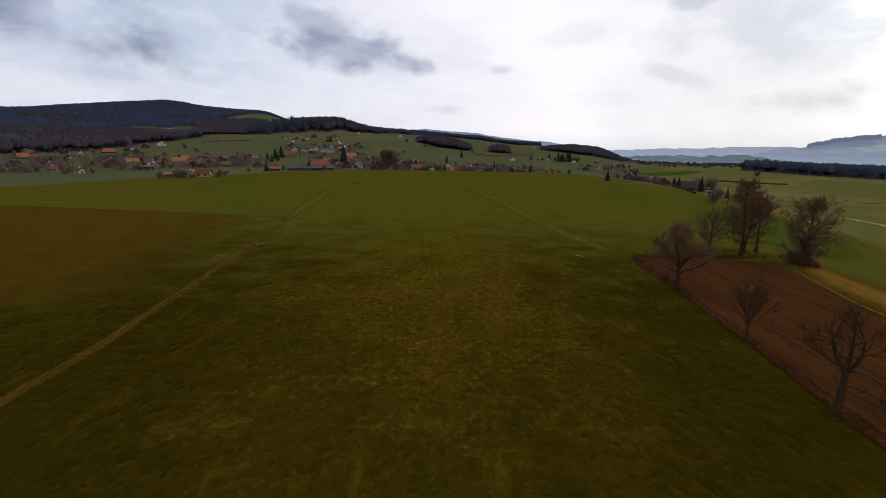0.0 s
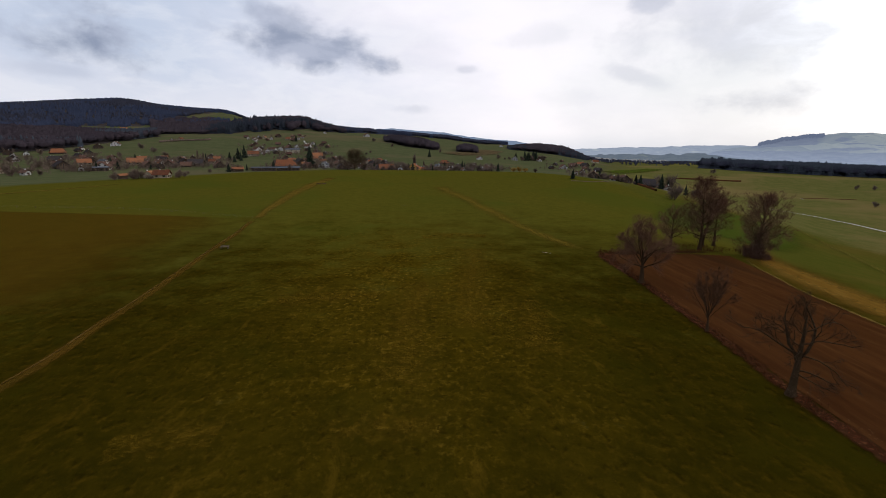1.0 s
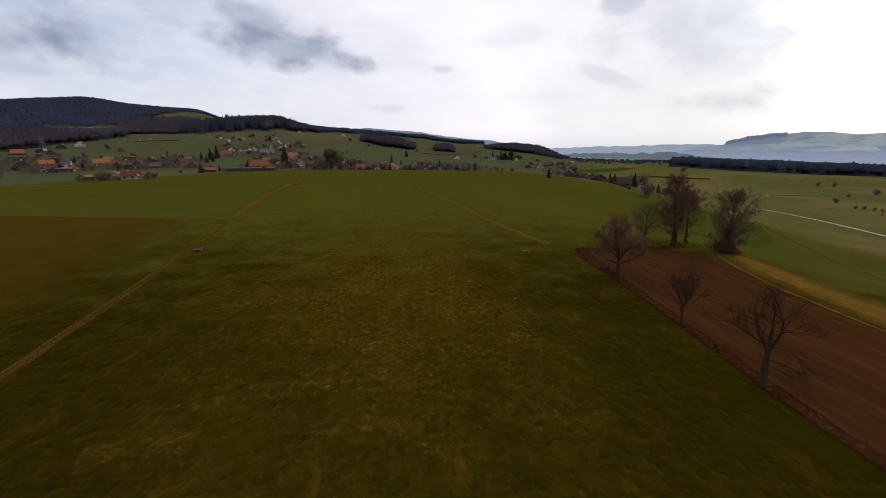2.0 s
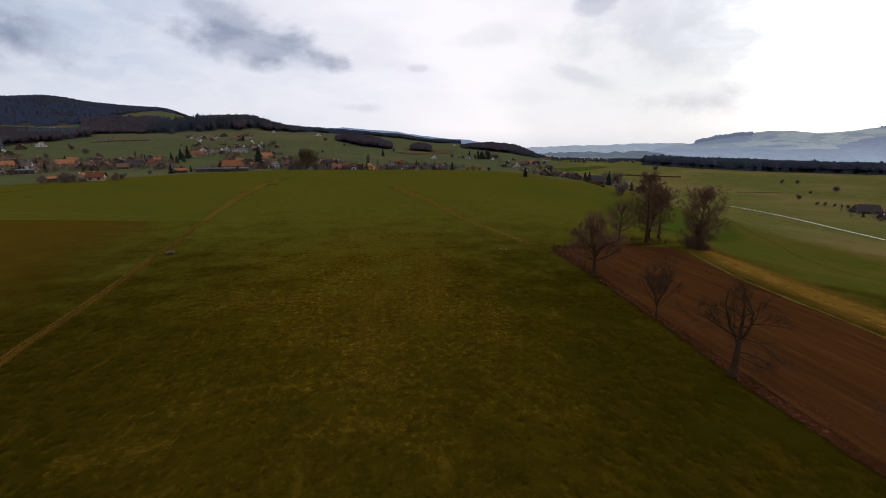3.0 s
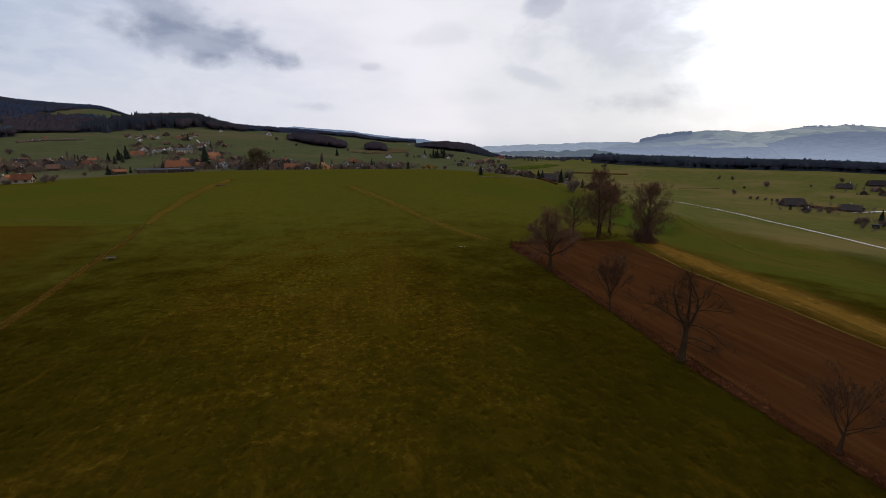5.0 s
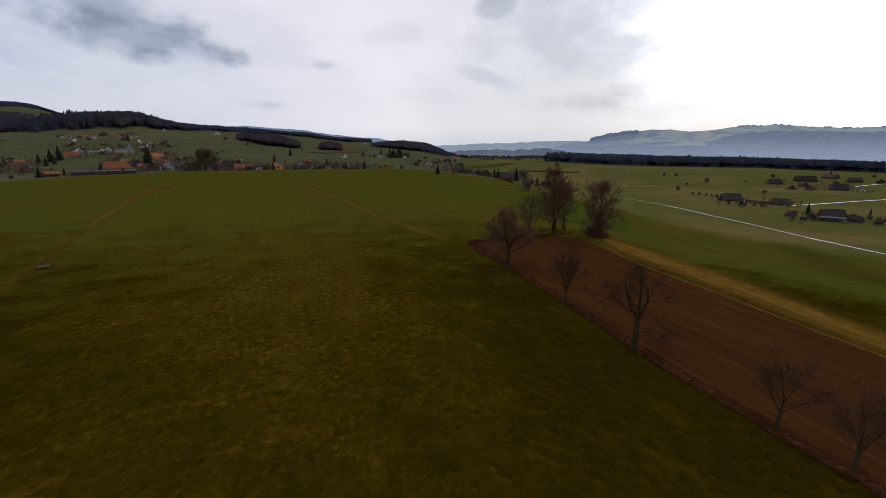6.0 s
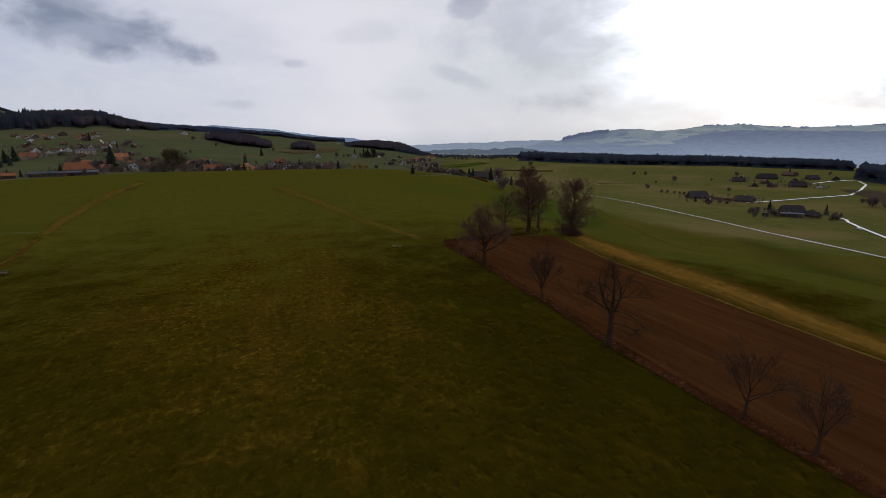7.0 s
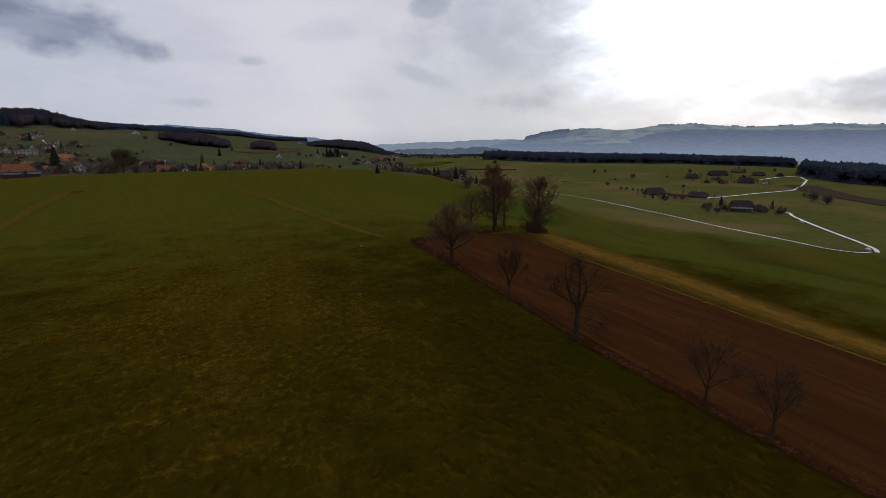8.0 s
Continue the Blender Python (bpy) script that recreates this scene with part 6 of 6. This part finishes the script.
# ---- woods ----
def woods():
    rng = np.random.default_rng(31)
    firs = [fir_arrays(rng, 1.0, g, 4, 4, 0.6) for g in (0.15, 0.18, 0.21)]
    stout = [fir_arrays(rng, 1.0, g, 5, 5, 0.5) for g in (0.24, 0.28, 0.33)]
    fine = [clump_arrays(rng, 1.0, w, 64, 0.055) for w in (0.36, 0.42, 0.48)]
    coarse = [clump_arrays(rng, 1.0, w, 22, 0.10) for w in (0.36, 0.42, 0.48)]

    def wood(name, label, count, conifer, tall, seed, edge=12, needles=NEEDLES, twigs=HILL_WOOD, domes=fine, plot=None):
        g = np.random.default_rng(seed)
        az, near, far = plot or WOODS[name]
        at = in_sector(g, count, az, (near, far), edge)
        # conifers stand in stands of their own
        stand = np.array([noise.noise(Vector((x * 0.006, y * 0.006, seed))) for x, y, _ in at])
        order = np.empty(count)
        order[np.argsort(stand + g.normal(0, 0.6 if name in ("valley_wood", "east_wood") else 0.12, count))] = np.linspace(0, 1, count)
        spiky = order < conifer
        h = (0.93 + g.normal(0, 0.05, count)) * tall * np.where(g.uniform(0, 1, count) > 0.96, 1.13, 1.0)
        if name in ("copse", "small_copse", "spur_wood", "hill_wood"):
            # higher in the middle, thinning out to both ends
            u = (np.degrees(np.arctan2(at[:, 0], at[:, 1])) - az[0]) / (az[1] - az[0])
            h = h * (0.50 + 0.56 * np.sin(pi * np.clip(u, 0, 1)) ** 0.6 + 0.24 * wander(u, 9.0) + 0.10 * wander(u, 31.0)) * g.uniform(0.82, 1.12, count)
        if spiky.any():
            strew(name + "_conifers", stout if name in ("valley_wood", "east_wood", "mountain_wood") else firs, at[spiky], h[spiky] * 1.04, needles, label + ", its dark conifers", "wood", seed)
        if (~spiky).any():
            strew(name + "_bare_trees", domes, at[~spiky], h[~spiky] * 0.9, twigs, label + ", its bare trees", "wood", seed + 1)

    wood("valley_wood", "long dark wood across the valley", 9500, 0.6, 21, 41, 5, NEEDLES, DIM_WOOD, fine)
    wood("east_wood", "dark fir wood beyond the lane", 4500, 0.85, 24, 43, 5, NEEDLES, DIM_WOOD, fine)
    wood("hill_wood", "wood on the round hill behind the village", 7500, 0.4, 24, 45, 40, HILL_NEEDLES)
    wood("ridge_wood", "wood along the falling ridge", 3000, 0.45, 17, 47, 30, HAZE_NEEDLES, DIM_WOOD, coarse)
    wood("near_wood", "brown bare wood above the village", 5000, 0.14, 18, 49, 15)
    wood("mountain_wood", "dark mixed forest on the long hill", 13000, 0.6, 13, 51, 30, HAZE_NEEDLES, DIM_WOOD, coarse)
    wood("middle_wood", "brown wood below the hill pasture", 1800, 0.12, 17, 63, 20, HAZE_NEEDLES, HILL_WOOD, coarse)
    wood("copse", "brown bare copse on the slope", 1300, 0.0, 18.5, 53, 12)
    wood("small_copse", "round brown copse on the slope", 340, 0.0, 17, 55, 6)
    wood("spur_wood", "dark wood on the spur above the valley", 2600, 0.2, 17, 57, 15, NEEDLES, HILL_WOOD, coarse)
    wood("far_trees", "rows of trees at the valley's end", 900, 0.12, 8, 59, 40, HAZE_NEEDLES, DIM_WOOD, coarse, ((20.5, 34.0), 1250, 1930))
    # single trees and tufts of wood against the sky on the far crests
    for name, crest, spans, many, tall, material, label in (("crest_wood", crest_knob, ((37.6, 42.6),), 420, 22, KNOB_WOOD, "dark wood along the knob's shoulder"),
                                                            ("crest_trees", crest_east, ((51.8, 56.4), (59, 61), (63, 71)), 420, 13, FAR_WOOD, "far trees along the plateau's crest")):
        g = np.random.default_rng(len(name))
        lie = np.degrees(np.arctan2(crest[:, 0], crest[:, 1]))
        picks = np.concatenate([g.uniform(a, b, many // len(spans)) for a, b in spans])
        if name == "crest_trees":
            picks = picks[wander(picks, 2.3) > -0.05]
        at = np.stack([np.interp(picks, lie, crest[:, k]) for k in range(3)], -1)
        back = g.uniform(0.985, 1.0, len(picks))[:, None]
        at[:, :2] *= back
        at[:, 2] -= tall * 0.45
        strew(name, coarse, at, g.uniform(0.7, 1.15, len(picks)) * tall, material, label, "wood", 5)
    wood("hedgerow", "bare hedgerow across the pasture", 200, 0.0, 4, 61, 3, NEEDLES, BARE_WOOD, coarse, ((-27.4, -22.6), 985, 1000))


woods()


def far_town():
    """The pale houses of a town far down the valley."""
    rng = np.random.default_rng(71)
    n = 110
    at = in_sector(rng, n, (21.8, 29.5), (1500, 1940))
    v = np.array([(-.5, -.5, 0), (.5, -.5, 0), (.5, .5, 0), (-.5, .5, 0), (-.5, -.5, .55), (.5, -.5, .55), (.5, .5, .55), (-.5, .5, .55), (0, -.5, .85), (0, .5, .85)], float)
    t = np.array([(0, 1, 5), (0, 5, 4), (1, 2, 6), (1, 6, 5), (2, 3, 7), (2, 7, 6), (3, 0, 4), (3, 4, 7), (4, 5, 8), (6, 7, 9), (5, 6, 9), (5, 9, 8), (7, 4, 8), (7, 8, 9)])
    strew("far_town", [(v, t)], at, rng.uniform(6, 11, n), PLASTER, "pale houses of a small town far down the valley", "town", 72)


far_town()


# ---- low walls, hedges and vehicles ----
strip_h = [((115, 330), (131, 331), (150, 346)), ((196, 392), (184, 362), (182, 334))]


def bank(name, line, wide, tall, material, label, category):
    """A long low hedge or wall with an uneven top."""
    pts = np.array(line, float)
    at = np.concatenate([[0], np.cumsum(np.hypot(*np.diff(pts, axis=0).T))])
    s = np.linspace(0, at[-1], max(4, int(at[-1] / 1.5)))
    x, y = np.interp(s, at, pts[:, 0]), np.interp(s, at, pts[:, 1])
    dx, dy = np.gradient(x), np.gradient(y)
    n = np.hypot(dx, dy)
    rng = np.random.default_rng(len(line) * 13)
    rows = []
    for u, h in ((-0.5, -0.3), (-0.5, 0.8), (-0.2, 1.0), (0.2, 1.0), (0.5, 0.8), (0.5, -0.3)):
        jit = rng.normal(0, 0.10 * wide, s.size)
        xs, ys = x + (u * wide + jit) * dy / n, y - (u * wide + jit) * dx / n
        rows.append((xs, ys, height(xs, ys) + h * tall * (1 + rng.normal(0, 0.10, s.size) * (h > 0))))
    arr = np.array(rows)
    me = face_up(grid_mesh(name, arr[:, 0], arr[:, 1], arr[:, 2]))
    me.materials.append(material)
    return tagged(new(name, me), label, category)


bank("garden_wall", strip_h[0], 0.4, 0.45, POST, "low pale garden wall below the houses", "wall")
bank("field_hedge", strip_h[1], 1.6, 1.5, BRUSH, "dark clipped hedge curving over the brow", "hedge")
bank("far_hedge", ((439, 753), (495, 750), (552, 745)), 2.0, 2.0, BRUSH, "long dark hedge across the valley pasture", "hedge")
bank("ditch_hedge", ((500, 560), (524, 552), (552, 536)), 1.4, 0.5, BRUSH, "low brown ditch bank in the valley", "hedge")
bank("farm_hedge", ((465, 350), (470, 333), (480, 322)), 3.0, 2.4, BRUSH, "dark hedge between the valley farms", "hedge")


def car(x, y, turn, label):
    thing = new("car")
    thing.matrix_world = Matrix.Translation(spot(x, y, 0.42)) @ Matrix.Rotation(turn, 4, "Z")
    bm = bmesh.new()
    box(bm, (4.3, 1.75, 0.72), (0, 0, 0.66))
    for v in box(bm, (2.5, 1.6, 0.58), (-0.15, 0, 1.30)):
        if v.co.z > 1.3:
            v.co.x *= 0.72
            v.co.y *= 0.86
    bmesh.ops.bevel(bm, geom=bm.edges[:], offset=0.09, segments=2, affect="EDGES")
    part("body", bm, CAR_PAINT, thing)
    for sx, w, l in ((0.82, 0.05, 1.35), (-1.2, 0.05, 1.35)):
        bm = bmesh.new()
        box(bm, (w, l, 0.42), (sx, 0, 1.30))
        part("windscreen", bm, GLASS, thing)
    for sx in (-1.35, 1.35):
        for sy in (-0.82, 0.82):
            bm = bmesh.new()
            bmesh.ops.create_cone(bm, segments=16, radius1=0.33, radius2=0.33, depth=0.22, cap_ends=True, matrix=Matrix.Translation((sx, sy, 0.33)) @ Matrix.Rotation(pi / 2, 4, "X"))
            part("wheel", bm, RUBBER, thing)
    return tagged(thing, label, "car")


car(403, 180, 0.75, "dark car on the pale farm road")
car(325, 111, 0.7, "pale grey car at the road's corner")
